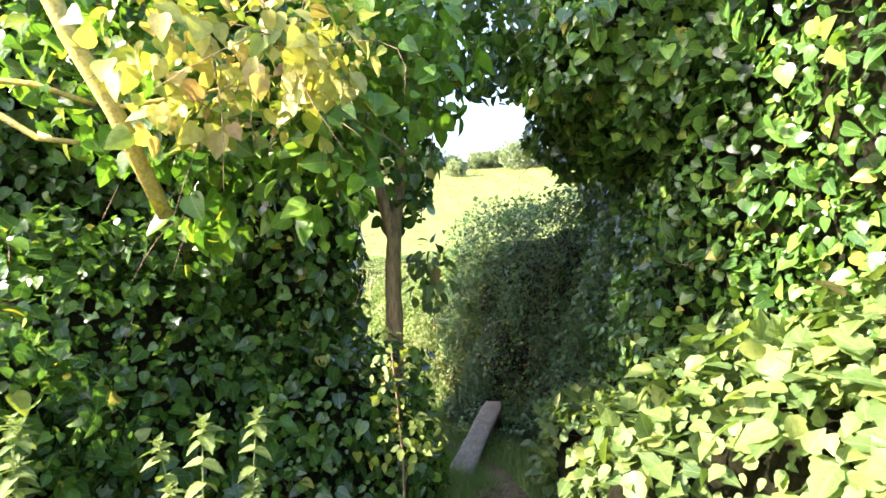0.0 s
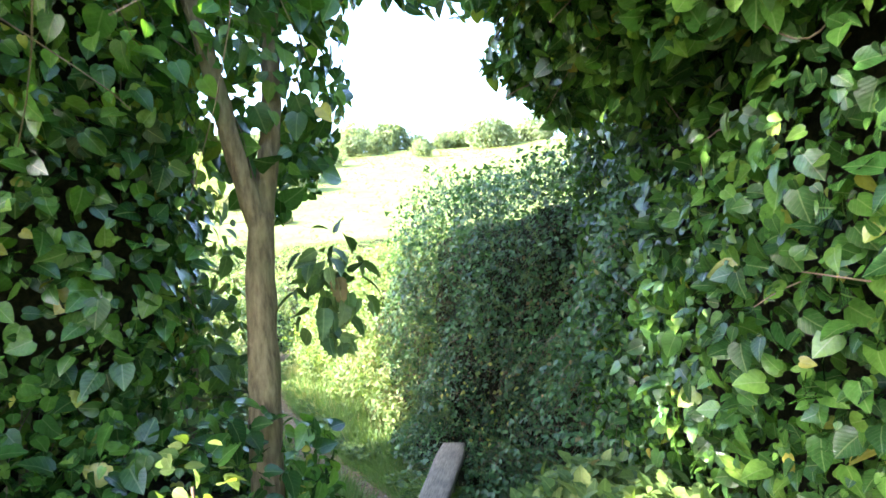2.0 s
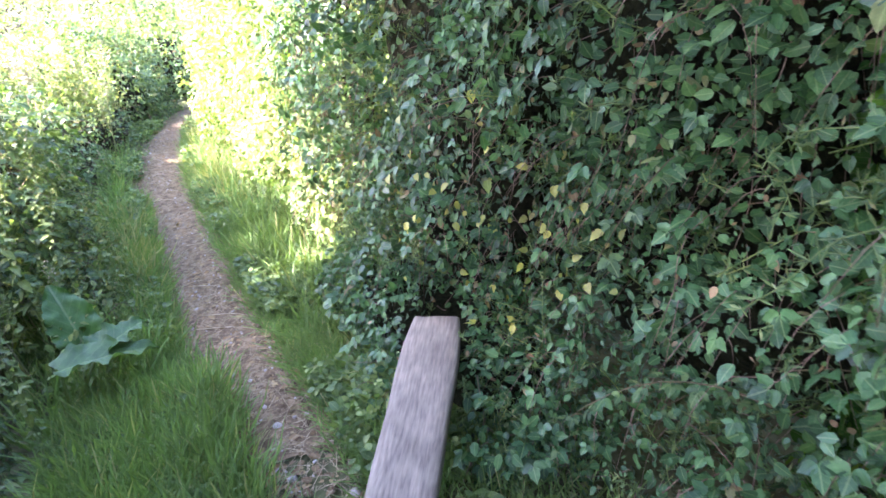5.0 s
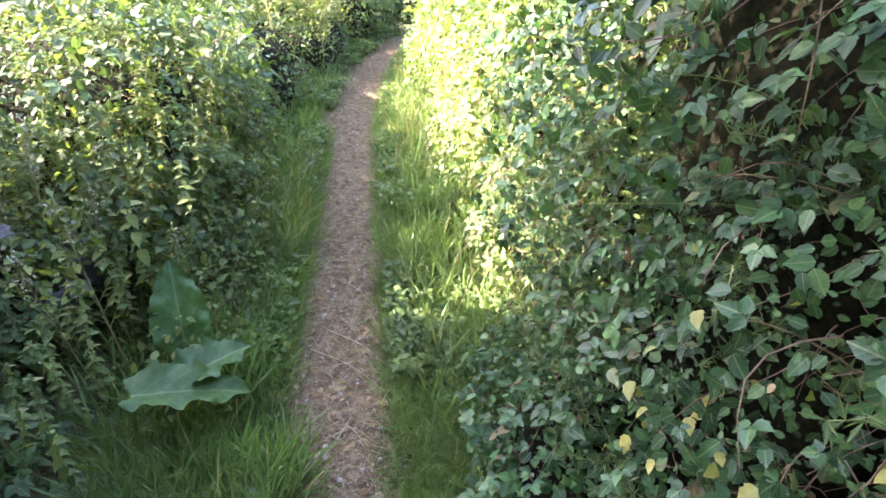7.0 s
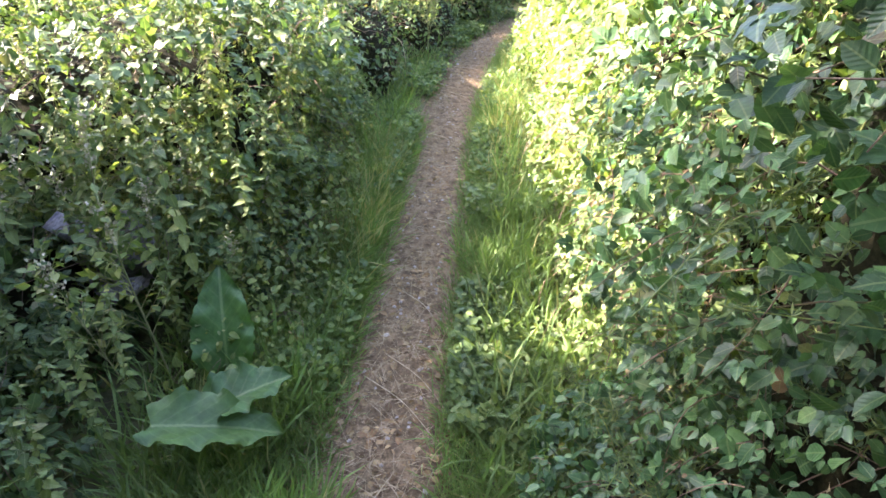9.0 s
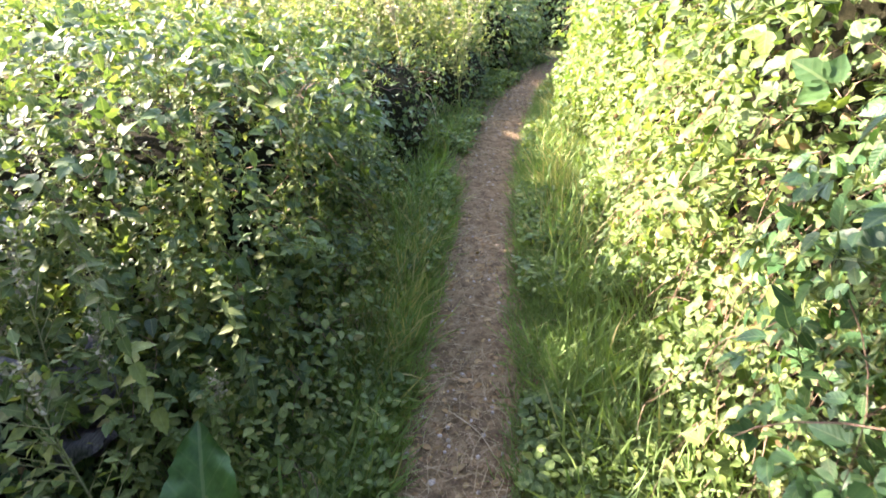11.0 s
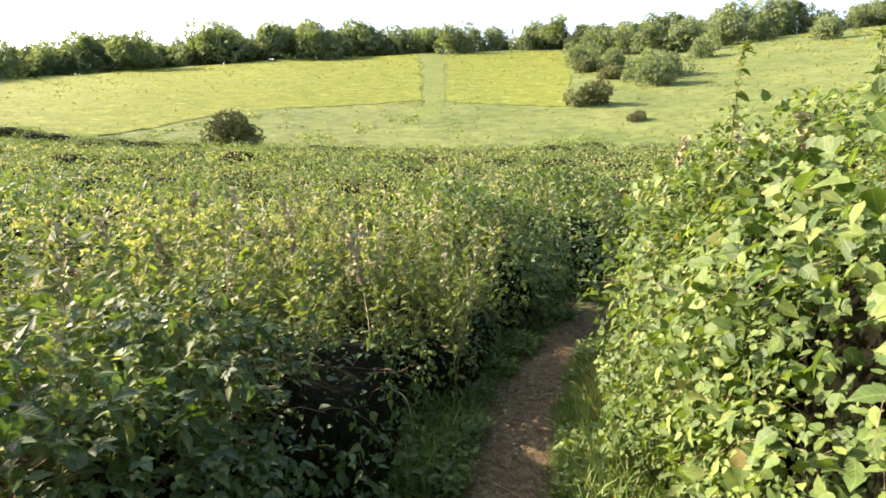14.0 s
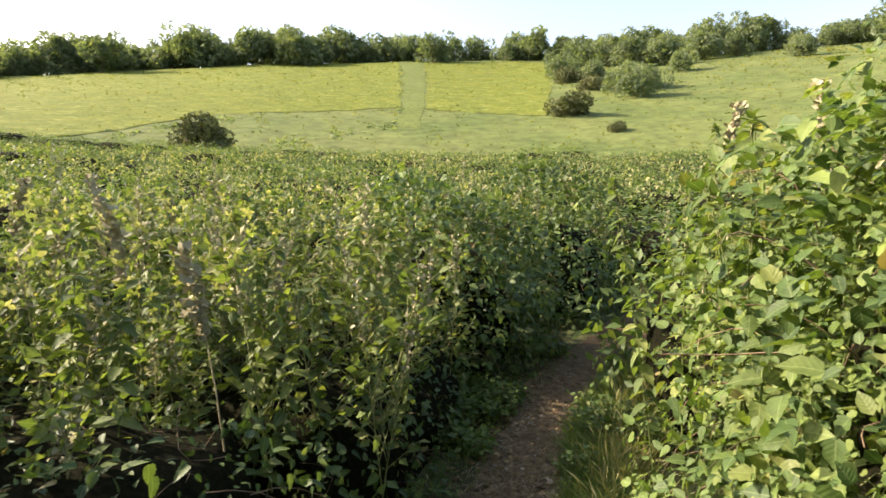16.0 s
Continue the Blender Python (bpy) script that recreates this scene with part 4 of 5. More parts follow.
L_NARROW = (np.array([(0, 0, 0), (0.1, 0.55, 0.03), (0, 1, -0.05), (-0.1, 0.55, 0.03)], dtype=float), [[0, 1, 2], [0, 2, 3]])
cleavers(mass, PH, NH, 300, M_bramble, 0.15, 2.0, -0.2, 2.7)
cleavers(wall, PW, NW, 110, M_sunny, 0.2, 1.6, 2.2, 4.0)
cleavers(left, PB, NB, 180, M_bramble, 0.15, 1.1, 1.5, 4.6)
canes(wall, PW, NW, 60, M_sunny, 0.5, 1.9)
canes(left, PB, NB, 46, M_bramble, 0.35, 1.2)
canes(mass, PH, NH, 16, M_bramble, 0.5, 2.2)

# ---- bramble field ----
def make_bramble(seed, label):
    thing = thing_at("bramble_bush", label, "bramble", group="brambles of the rough field")
    blobs = [((0, 0, 0.35), (0.9, 0.9, 0.75), 2.4, 0), ((0.5, 0.35, 0.3), (0.6, 0.6, 0.6), 2.4, 0), ((-0.5, -0.3, 0.35), (0.6, 0.7, 0.7), 2.4, 0)]
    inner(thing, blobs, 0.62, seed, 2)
    P, N = [], []
    for b in blobs:
        u = unit(rng.normal(0, 1, (1000, 3)))
        q = u * (1 + 0.22 * waves(u[:, 0] * 4, u[:, 1] * 4 + u[:, 2] * 3, 1.0, seed) - 0.25 * rng.random(1000) ** 2)[:, None]
        P.append(q * np.array(b[1]) + np.array(b[0]))
        N.append(u)
    P, N = np.concatenate(P), np.concatenate(N)
    ok = P[:, 2] > 0.02
    P, N = P[ok], N[ok]
    k = len(P)
    me = scatter_mesh("foliage", L_TINY, P, N * 0.5 + np.array([0, 0, -0.2]) + rng.normal(0, 0.6, (k, 3)), N + np.array([0, 0, 0.7]) + rng.normal(0, 0.4, (k, 3)), rng.uniform(0.04, 0.085, k))
    tagged(solid("foliage", me, M_bramble if seed == 1 else M_sunny, thing), kind="stuff")
    return thing


bushes = [make_bramble(s, l) for s, l in ((1, "dark green bramble bush in the rough field"), (2, "pale green bramble bush in the rough field"), (3, "tangled green bramble bush in the rough field"))]
spots = []
for yy in np.cumsum(np.r_[7.6, np.linspace(1.25, 4.6, 15)]):
    step = 1.05 + 0.055 * yy
    for xx in np.arange(-3 - 0.72 * yy, 3 + 0.7 * yy, step):
        p = np.array([[xx + rng.normal(0, 0.3), yy + rng.normal(0, 0.3)]])
        d = line_distance(p)[0]
        if d < 1.05 or (yy < 10.5 and -2.6 < p[0, 0] < 1.0) or (p[0, 0] > 0 and yy < 8.2):
            continue
        spots.append((p[0, 0], p[0, 1], d))
spots = spots[:295]
for i, (x, y, d) in enumerate(spots):
    s = rng.uniform(0.85, 1.2) * (1 + 0.02 * y)
    m = pose(x, y, float(height(x, y)) - 0.12, 0, 0, rng.uniform(0, 360)) @ Matrix.Diagonal((s * 1.2, s * 1.2, (1.12 + 0.3 * float(waves(x, y, 0.55, 33)) + rng.normal(0, 0.12)) * (1 + 0.004 * y), 1))
    ob = bushes[i % 3] if i < 3 else copy_thing(bushes[i % 3], Matrix())
    ob.matrix_basis = m


bed = thing_at("nettle_bed", "dense undergrowth below the nettle stand, its near-black core standing for shade", "undergrowth")
B_bed = [((-1.4, 6.7, 0.0), (1.4, 1.8, 0.42), 3, 0), ((-0.5, 6.2, 0.05), (0.66, 0.95, 0.66), 3, 0), ((-0.12, 7.9, 0.0), (0.8, 1.3, 0.52), 3, -15), ((-3.4, 5.6, 0.2), (1.2, 1.5, 0.85), 2.6, 0)]
# The core is kept large so that its near-black reads as shade.
PD, ND = dress(bed, B_bed, 40000, L_SAW, 0.04, M_bramble, M_bramble1, 100, gap=0.27, seed=121, shrink=0.8, depth=0.35, rough=0.2, thin=1.0, stems=1100, stem_len=0.4, hang=0.2, up=0.6)

bend = thing_at("bramble_thicket", "leafy bramble thicket in the bend of the path", "bramble")
B_bend = [((0.45, 9.6, 0.15), (1.0, 0.95, 1.08), 2.6, -30), ((1.5, 11.3, 0.25), (1.2, 0.9, 1.05), 2.6, -35), ((-0.9, 10.2, 0.2), (1.2, 0.9, 1.0), 2.6, 0)]
PE, NE = dress(bend, B_bend, 40000, L_OVAL, 0.055, M_bramble, M_bramble1, 60, gap=0.3, seed=131, shrink=0.6, depth=0.3, rough=0.3, thin=1.0, stems=260, hang=0.2, up=0.6)
trios(bend, PE, NE, 1500, 0.09, M_sunny, M_sunny1, 0)

# ---- nettles ----
M_tassel = matter("nettle_tassel", (0.17, 0.19, 0.07), (0.30, 0.30, 0.13), 40, 0.8, 0.2, 0.002)


def make_nettle(tall, seed, label, seeds=False):
    """A nettle: square upright stem, paired drooping saw-edged leaves, hanging tassels near the top."""
    thing = thing_at("nettle", label, "nettle", group="nettles by the path")
    bend = rng.normal(0, 0.06, 2)
    t = np.linspace(0, 1, 7)
    line = np.stack([bend[0] * t ** 2, bend[1] * t ** 2, tall * t], 1)
    solid("stem", tube_mesh("stem", [line], [(0.0045, 0.0018)], 4), M_nettle, thing)
    P, ax = [], []
    for i, z in enumerate(np.arange(0.3, 1.0, 0.05 / tall)):
        c = np.array([bend[0] * z ** 2, bend[1] * z ** 2, tall * z])
        a = i * 1.57 + rng.normal(0, 0.25)
        for s in (0, math.pi):
            P.append(c)
            ax.append((math.cos(a + s), math.sin(a + s), rng.uniform(-0.7, 0.15), (1.2 - 0.6 * z)))
    tip = np.array([bend[0], bend[1], tall])
    for i in range(10):                                   # the young leaves crowded at the tip
        a = i * 2.4
        P.append(tip - np.array([0, 0, 0.004 * i]))
        ax.append((math.cos(a), math.sin(a), 1.2 - 0.17 * i, 0.3 + 0.04 * i))
    P, ax = np.array(P), np.array(ax)
    me = scatter_mesh("foliage", L_SAW, P, ax[:, :3], np.array([[0, 0, 1.0]]) + rng.normal(0, 0.2, P.shape), ax[:, 3] * rng.uniform(0.068, 0.1, len(P)))
    solid("foliage", me, M_nettle, thing)
    if seeds:
        lines = []
        for z in np.linspace(0.72, 0.98, 9):
            c = np.array([bend[0] * z ** 2, bend[1] * z ** 2, tall * z])
            for _ in range(6):
                d = rng.normal(0, 1, 2)
                lines.append([c, c + np.array([d[0] * 0.012, d[1] * 0.012, 0.004]), c + np.array([d[0] * 0.02, d[1] * 0.02, -0.03])])
        tagged(solid("tassel", tube_mesh("tassel", lines, [(0.0012, 0.0008)] * len(lines), 4), M_tassel, thing), "pale hanging seed tassels")
    return thing


nettles = [make_nettle(1.15, 1, "tall green nettle with drooping toothed leaves", True), make_nettle(1.0, 2, "green nettle with paired toothed leaves"), make_nettle(1.3, 3, "tall seeding nettle with pale tassels", True)]
spots = []


def spread(n, x0, x1, y0, y1, scale, gap=0.5, z=0.0):
    for _ in range(n):
        p = np.array([[rng.uniform(x0, x1), rng.uniform(y0, y1)]])
        if line_distance(p)[0] > gap:
            spots.append((p[0, 0], p[0, 1], scale * rng.uniform(0.75, 1.12), z))


spread(250, -2.5, 0.6, 5.2, 9.2, 1.0, 0.48)          # stand past the bramble
spread(16, -1.6, -0.35, 3.1, 5.2, 0.35, 0.5, 0.9)     # through the bramble
spread(18, 1.5, 3.0, 3.6, 5.5, 0.5, 0.8, 1.1)         # above the wall
spread(36, 1.45, 2.9, 5.4, 7.3, 0.85, 0.7, 0.95)
for _ in range(46):                                   # along the wall's foot
    yy = rng.uniform(3.2, 7.6)
    spots.append((1.03 + 0.1 * (yy - 3) + rng.uniform(0, 0.35), yy, rng.uniform(0.6, 1.05) if yy < 5.4 else rng.uniform(0.8, 1.35), 0.0))
for _ in range(22):                                   # sprigs over the thicket's near end
    spots.append((rng.uniform(-1.1, -0.42), rng.uniform(2.7, 3.35), rng.uniform(0.62, 0.9), 0.1))
spread(22, -0.85, -0.3, 3.3, 4.6, 0.7, 0.45)
spread(40, -1.4, -0.4, 1.6, 3.2, 0.5, 0.5, 0.0)
spread(46, -1.5, -0.22, 4.7, 6.4, 0.95, 0.5)           # stand in front of the bramble's far end
spread(22, -1.15, -0.3, 2.75, 3.4, 0.55, 0.45, 0.3)    # pale sprigs on the thicket's near end
spots += [(-1.05, 4.75, 1.5, 0.0), (-0.55, 4.9, 1.05, 0.0), (-0.75, 4.4, 1.0, 0.1), (-0.7, 3.3, 0.7, 0.0), (-0.62, 3.5, 0.65, 0.0)]
spread(11, -2.75, -2.12, -2.3, -1.75, 0.95, 0.35, 0.0)
spots = [p for p in spots if not (5.0 < p[1] < 6.9 and -0.35 < p[0] < 0.6)]
spots.sort(key=lambda p: line_distance(np.array([[p[0], p[1]]]))[0])
rest = {0: [], 1: [], 2: []}
for i, (x, y, s, z) in enumerate(spots):
    m = pose(x, y, float(height(x, y)) + z - 0.02, rng.normal(0, 5), rng.normal(0, 5), rng.uniform(0, 360)) @ Matrix.Scale(float(s), 4)
    kind = 1 if y < 0 else i % 3
    if i < 285:
        ob = nettles[i] if i < 3 else copy_thing(nettles[kind], Matrix())
        ob.matrix_basis = m
    else:
        rest[kind].append(np.array(m))


def joined_stand(name, label, category, plants):
    """Many like plants, farther off, as one stand: plants maps a thing to the places of its copies."""
    stand = tagged(new(name), label, category, kind="stuff")
    for thing, places in plants:
        for bit in list(thing.children):
            me = bit.data
            co = np.empty(len(me.vertices) * 3, dtype=np.float32)
            me.vertices.foreach_get("co", co)
            co = np.c_[co.reshape(-1, 3), np.ones(len(co) // 3)]
            loop = np.empty(len(me.loops), dtype=np.int32)
            me.loops.foreach_get("vertex_index", loop)
            sizes = np.array([p.loop_total for p in me.polygons])
            V = np.concatenate([(co @ m.T)[:, :3] for m in places])
            L = np.concatenate([loop + k * len(co) for k in range(len(places))])
            made = mesh_from(bit.name.split(".")[0], V, L, np.tile(sizes, len(places)))
            if "leaf_place" in me.attributes:
                at = np.empty(len(co) * 3, dtype=np.float32)
                me.attributes["leaf_place"].data.foreach_get("vector", at)
                leaf_coordinates(made, np.tile(at.reshape(-1, 3), (len(places), 1)))
            tagged(solid(bit.name.split(".")[0], made, me.materials[0], stand), kind="stuff")


joined_stand("nettle_stand", "dense stand of green nettles past the thicket", "nettles", [(nettles[k], v) for k, v in rest.items()])


def make_weed(tall, label):
    """A tall weed: ribbed stem, short side shoots with narrow leaves, pale flower tops."""
    thing = thing_at("tall_weed", label, "weed", group="tall weeds of the rough field")
    bend = rng.normal(0, 0.08, 2)
    lines, radii, P, ax = [], [], [], []
    t = np.linspace(0, 1, 6)
    lines.append(np.stack([bend[0] * t ** 2, bend[1] * t ** 2, tall * t], 1))
    radii.append((0.006, 0.002))
    for z in np.linspace(0.38, 0.98, 22):
        c = np.array([bend[0] * z ** 2, bend[1] * z ** 2, tall * z])
        a = rng.uniform(0, 6.28)
        d = np.array([math.cos(a), math.sin(a), 1.3])
        s = 0.16 * (1.15 - z) + 0.03
        lines.append([c, c + d * s * 0.5, c + d * s])
        radii.append((0.0025, 0.001))
        for k in range(5):
            P.append(c + d * s * (0.2 + 0.2 * k))
            ax.append((rng.normal(d[0], 0.6), rng.normal(d[1], 0.6), rng.normal(0.3, 0.5)))
    tagged(solid("stem", tube_mesh("stem", lines, radii, 4), M_tassel, thing), kind="stuff")
    P, ax = np.array(P), np.array(ax)
    solid("foliage", scatter_mesh("foliage", L_TINY, P, ax, rng.normal(0, 1, P.shape) + np.array([0, 0, 1.0]), rng.uniform(0.03, 0.075, len(P))), M_nettle, thing)
    n = 70
    z = rng.uniform(0.82, 1.03, n)
    Q = np.stack([bend[0] * z ** 2, bend[1] * z ** 2, tall * z], 1) + rng.normal(0, 0.018, (n, 3))
    tagged(solid("flower", scatter_mesh("flower", L_TINY, Q, rng.normal(0, 1, (n, 3)) + np.array([0, 0, 0.6]), rng.normal(0, 1, (n, 3)), rng.uniform(0.016, 0.032, n)), M_plume, thing), kind="stuff")
    return thing


weeds = [make_weed(t, l) for t, l in ((1.2, "tall yellow-green weed with narrow leaves"), (1.05, "tall green weed with pale flower tops"), (1.35, "tall seeding weed with thin side shoots"))]
spots = []
spread(150, -2.8, 0.65, 5.0, 9.4, 1.0, 0.45)
spread(60, -6.0, 3.0, 9.5, 15.0, 1.15, 0.8)
spread(30, 1.3, 3.4, 4.0, 8.0, 0.6, 0.75, 0.95)
spread(25, -1.9, -0.3, 3.2, 5.3, 0.5, 0.5, 0.6)
spread(20, 0.0, 3.0, 8.0, 11.5, 1.0, 0.5)
spread(24, -1.3, -0.4, 2.4, 3.4, 0.72, 0.5)
spots = [p for p in spots if not (5.0 < p[1] < 6.9 and -0.35 < p[0] < 0.6)]
for i, (x, y, s, z) in enumerate(spots):
    m = pose(x, y, float(height(x, y)) + z - 0.02, rng.normal(0, 6), rng.normal(0, 6), rng.uniform(0, 360)) @ Matrix.Scale(float(s), 4)
    ob = weeds[i % 3] if i < 3 else copy_thing(weeds[i % 3], Matrix())
    ob.matrix_basis = m

# ---- board by the path ----
board = tagged(new("board"), "weathered grey plank leaning from the ground onto a stake", "plank")


def make_board():
    a, b = Vector((-0.46, -0.125, 0.07 + float(rise(-0.23, 0.12)))), Vector((0.80, 1.225, 0.41))
    along = (b - a).normalized()
    side = along.cross(Vector((0, 0, 1))).normalized()
    upn = side.cross(along)
    bm = bmesh.new()
    n, half, thick = 26, 0.098, 0.045
    ring = []
    for i in range(n + 1):
        t = i / n
        w = half * (1 + 0.03 * math.sin(9 * t) + 0.02 * math.sin(31 * t))
        if t > 0.94:
            w *= 1 - 2.2 * (t - 0.94)
        c = a + along * (b - a).length * t
        tops = [c + side * (w * s) + upn * (0.003 * noise.noise(Vector((s * 3, t * 9, 2)))) for s in (-1, -0.93, -0.5, 0, 0.5, 0.93, 1)]
        tops[0] -= upn * 0.008
        tops[-1] -= upn * 0.008
        if i in (0, n):
            tops = [p + along * (0.016 * noise.noise(Vector((k * 1.7, t, 5)))) for k, p in enumerate(tops)]
        bot = [c + side * (w * s) - upn * thick for s in (1, 0, -1)]
        ring.append([bm.verts.new(p) for p in tops + bot])
    m = len(ring[0])
    for r0, r1 in zip(ring[:-1], ring[1:]):
        for j in range(m):
            bm.faces.new((r0[j], r0[(j + 1) % m], r1[(j + 1) % m], r1[j]))
    bm.faces.new(ring[0][::-1])
    bm.faces.new(ring[-1])
    bmesh.ops.recalc_face_normals(bm, faces=bm.faces)
    part("plank", bm, M_board, board)
    c = a + along * (b - a).length * 0.86 - upn * thick
    solid("stake", tube_mesh("stake", [[(c.x, c.y, -0.1), (c.x, c.y, c.z)]], [(0.045, 0.04)], 8), M_board, board)


make_board()


# ---- burdock ----
def big_leaf(width, length, ruffle):
    bm = bmesh.new()
    rows = []
    for i in range(25):
        t = i / 24
        w = width * math.sin(math.pi * min(0.99, 0.14 + 0.85 * t) ** 0.9) ** 0.75 * (1 + 0.05 * math.sin(t * 60))
        row = []
        for j in range(-6, 7):
            s = j / 6
            z = 0.22 * abs(s) * w - 0.16 * length * t * t + ruffle * abs(s) ** 2 * (math.sin(t * 19 + s * 3) + 0.5 * math.sin(t * 37 + s)) + 0.004 * math.sin(j * 2.6 + t * 30)
            row.append(bm.verts.new((s * w * 0.5, t * length - 0.08 * length * abs(s) * (1 - t), z)))
        rows.append(row)
    for a, b in zip(rows[:-1], rows[1:]):
        for j in range(12):
            bm.faces.new((a[j], a[j + 1], b[j + 1], b[j]))
    return bm


dock = thing_at("burdock", "low burdock plant with huge ruffled grey-green leaves", "plant")
for x, y, z, yaw, tilt, w, l in ((-0.34, 2.47, 0.12, 14, 58, 0.21, 0.36), (-0.42, 2.1, 0.27, -82, -4, 0.2, 0.36), (-0.3, 2.2, 0.22, -60, 14, 0.19, 0.26)):
    ob = part("leaf", big_leaf(w, l, 0.015), M_dock, dock)
    leaf_coordinates(ob.data, np.array([(v.co.x / w, v.co.y / l, 0.0) for v in ob.data.vertices]))
    ob.matrix_local = pose(x, y, z, tilt, 0, yaw)
    solid("stalk", tube_mesh("stalk", [[(-0.45, 2.1, -0.03), ((x - 0.45) / 2, (y + 2.1) / 2, z * 0.6), (x, y, z)]], [(0.009, 0.006)], 6), M_nettle, dock)

# ---- grass ----
M_dry = leaf_material("dry_grass_blade", [(0.0, (0.14, 0.19, 0.05)), (0.4, (0.30, 0.27, 0.11)), (1.0, (0.48, 0.40, 0.21))], 0.6, 0.3)
L_BLADE = (np.array([(-0.018, 0, 0), (0.018, 0, 0), (-0.017, 0.35, 0.03), (0.017, 0.35, 0.03), (-0.012, 0.7, -0.06), (0.012, 0.7, -0.06), (0, 1, -0.22)], dtype=float), [[0, 1, 3, 2], [2, 3, 5, 4], [4, 5, 6]])


def grass(name, label, n, lo, hi, y0, y1, tall, mat=None, lean=0.45, sides=(-1, 1)):
    """Grass beside the trail, between two distances from its middle."""
    line = TRAIL_FINE[(TRAIL_FINE[:, 1] > y0) & (TRAIL_FINE[:, 1] < y1)]
    t = unit(np.gradient(line, axis=0))
    k = rng.integers(0, len(line), n)
    d = rng.uniform(lo, hi, n) * rng.choice(sides, n)
    c = line[k] + np.stack([-t[k, 1], t[k, 0]], 1) * d[:, None] + rng.normal(0, 0.03, (n, 2))
    thick = waves(c[:, 0], c[:, 1], 4.5, 77) > -0.95
    c = c[thick]
    P = np.stack([c[:, 0], c[:, 1], height(c[:, 0], c[:, 1]) - 0.01], 1)
    m = len(P)
    ax = np.stack([rng.normal(0, lean, m), rng.normal(0, lean, m), np.ones(m)], 1)
    me = scatter_mesh(name, L_BLADE, P, ax, rng.normal(0, 1, (m, 3)) * np.array([1, 1, 0.2]), tall * rng.uniform(0.5, 1.35, m))
    tagged(solid(name, me, mat or M_grass), label, "grass", kind="stuff")


grass("grass", "lush green verge grass along the path", 62000, 0.2, 0.66, 0.9, 5.4, 0.11, None, 0.7)
grass("grass", "verge grass below the sunny brambles", 24000, 0.2, 0.52, 5.4, 9.5, 0.10, None, 0.7, (-1,))
grass("grass", "sparse shaded grass below the nettles", 900, 0.17, 0.5, 5.4, 9.5, 0.09, None, 0.8, (1,))
grass("long_grass", "long dry-tipped grass under the thickets", 8000, 0.35, 0.9, 2.0, 7.0, 0.24, None, 0.5)
grass("gap_grass", "grass at the foot of the hedge by the gap", 26000, 0.2, 0.85, -3.6, 1.3, 0.14)
grass("gap_grass", "trampled grass between plank and ivy", 5000, 0.0, 0.3, -0.3, 1.0, 0.12, None, 0.7, (1,))

grass("long_grass", "soft pale grass on the verge below the thicket", 9000, 0.26, 0.6, 2.4, 4.9, 0.17, None, 0.75, (1,))
grass("dry_grass", "straw-coloured grass on the verge below the thicket", 2000, 0.3, 0.55, 3.2, 4.9, 0.2, M_dry, 0.7, (1,))
grass("long_grass", "tall lush grass where the path begins", 9000, 0.12, 0.7, 0.7, 2.0, 0.2, None, 0.5, (1,))
grass("dry_grass", "tall straw-coloured grass below the sunny brambles", 3400, 0.36, 0.62, 4.4, 9.5, 0.19, M_dry, 0.7, (-1,))


def low_weeds(n):
    """Small broad leaves among the verge grass."""
    line = TRAIL_FINE[(TRAIL_FINE[:, 1] > 0.6) & (TRAIL_FINE[:, 1] < 9.5)]
    k = rng.integers(0, len(line), n)
    c = line[k] + np.stack([rng.choice((-1, 1), n) * rng.uniform(0.22, 0.75, n), rng.normal(0, 0.1, n)], 1)
    c = c[waves(c[:, 0], c[:, 1], 5.0, 88) > 0.0]
    m = len(c)
    P = np.stack([c[:, 0], c[:, 1], height(c[:, 0], c[:, 1]) + rng.uniform(0.02, 0.13, m)], 1)
    ax = np.stack([rng.normal(0, 1, m), rng.normal(0, 1, m), rng.normal(0.1, 0.35, m)], 1)
    me = scatter_mesh("low_weeds", L_OVAL, P, ax, rng.normal(0, 0.4, (m, 3)) + np.array([0, 0, 1.0]), rng.uniform(0.02, 0.05, m))
    tagged(solid("low_weeds", me, M_sunny), "small broad-leaved weeds among the verge grass", "weeds", kind="stuff")


low_weeds(48000)

# ---- stones, straw and litter on the path ----
M_litter = matter("path_straw", (0.18, 0.135, 0.07), (0.38, 0.31, 0.18), 20, 0.85, 0.2, 0.002)


def trail_points(n, half, y0, y1):
    line = TRAIL_FINE[(TRAIL_FINE[:, 1] > y0) & (TRAIL_FINE[:, 1] < y1)]
    t = unit(np.gradient(line, axis=0))
    k = rng.integers(0, len(line), n)
    d = np.clip(rng.normal(0, half * 0.6, n), -half, half)
    c = line[k] + np.stack([-t[k, 1], t[k, 0]], 1) * d[:, None] + rng.normal(0, 0.03, (n, 2))
    return np.stack([c[:, 0], c[:, 1], height(c[:, 0], c[:, 1]) + 0.014], 1)


def pebble_mesh(seed):
    bm = bmesh.new()
    bmesh.ops.create_icosphere(bm, subdivisions=1, radius=1.0)
    for v in bm.verts:
        v.co *= 1 + 0.35 * noise.noise(v.co * 1.3 + Vector((seed * 3.7, 0, 0)))
        v.co.z *= 0.55
    me = bpy.data.meshes.new("stone")
    bm.to_mesh(me)
    bm.free()
    me.materials.append(M_stone)
    return me


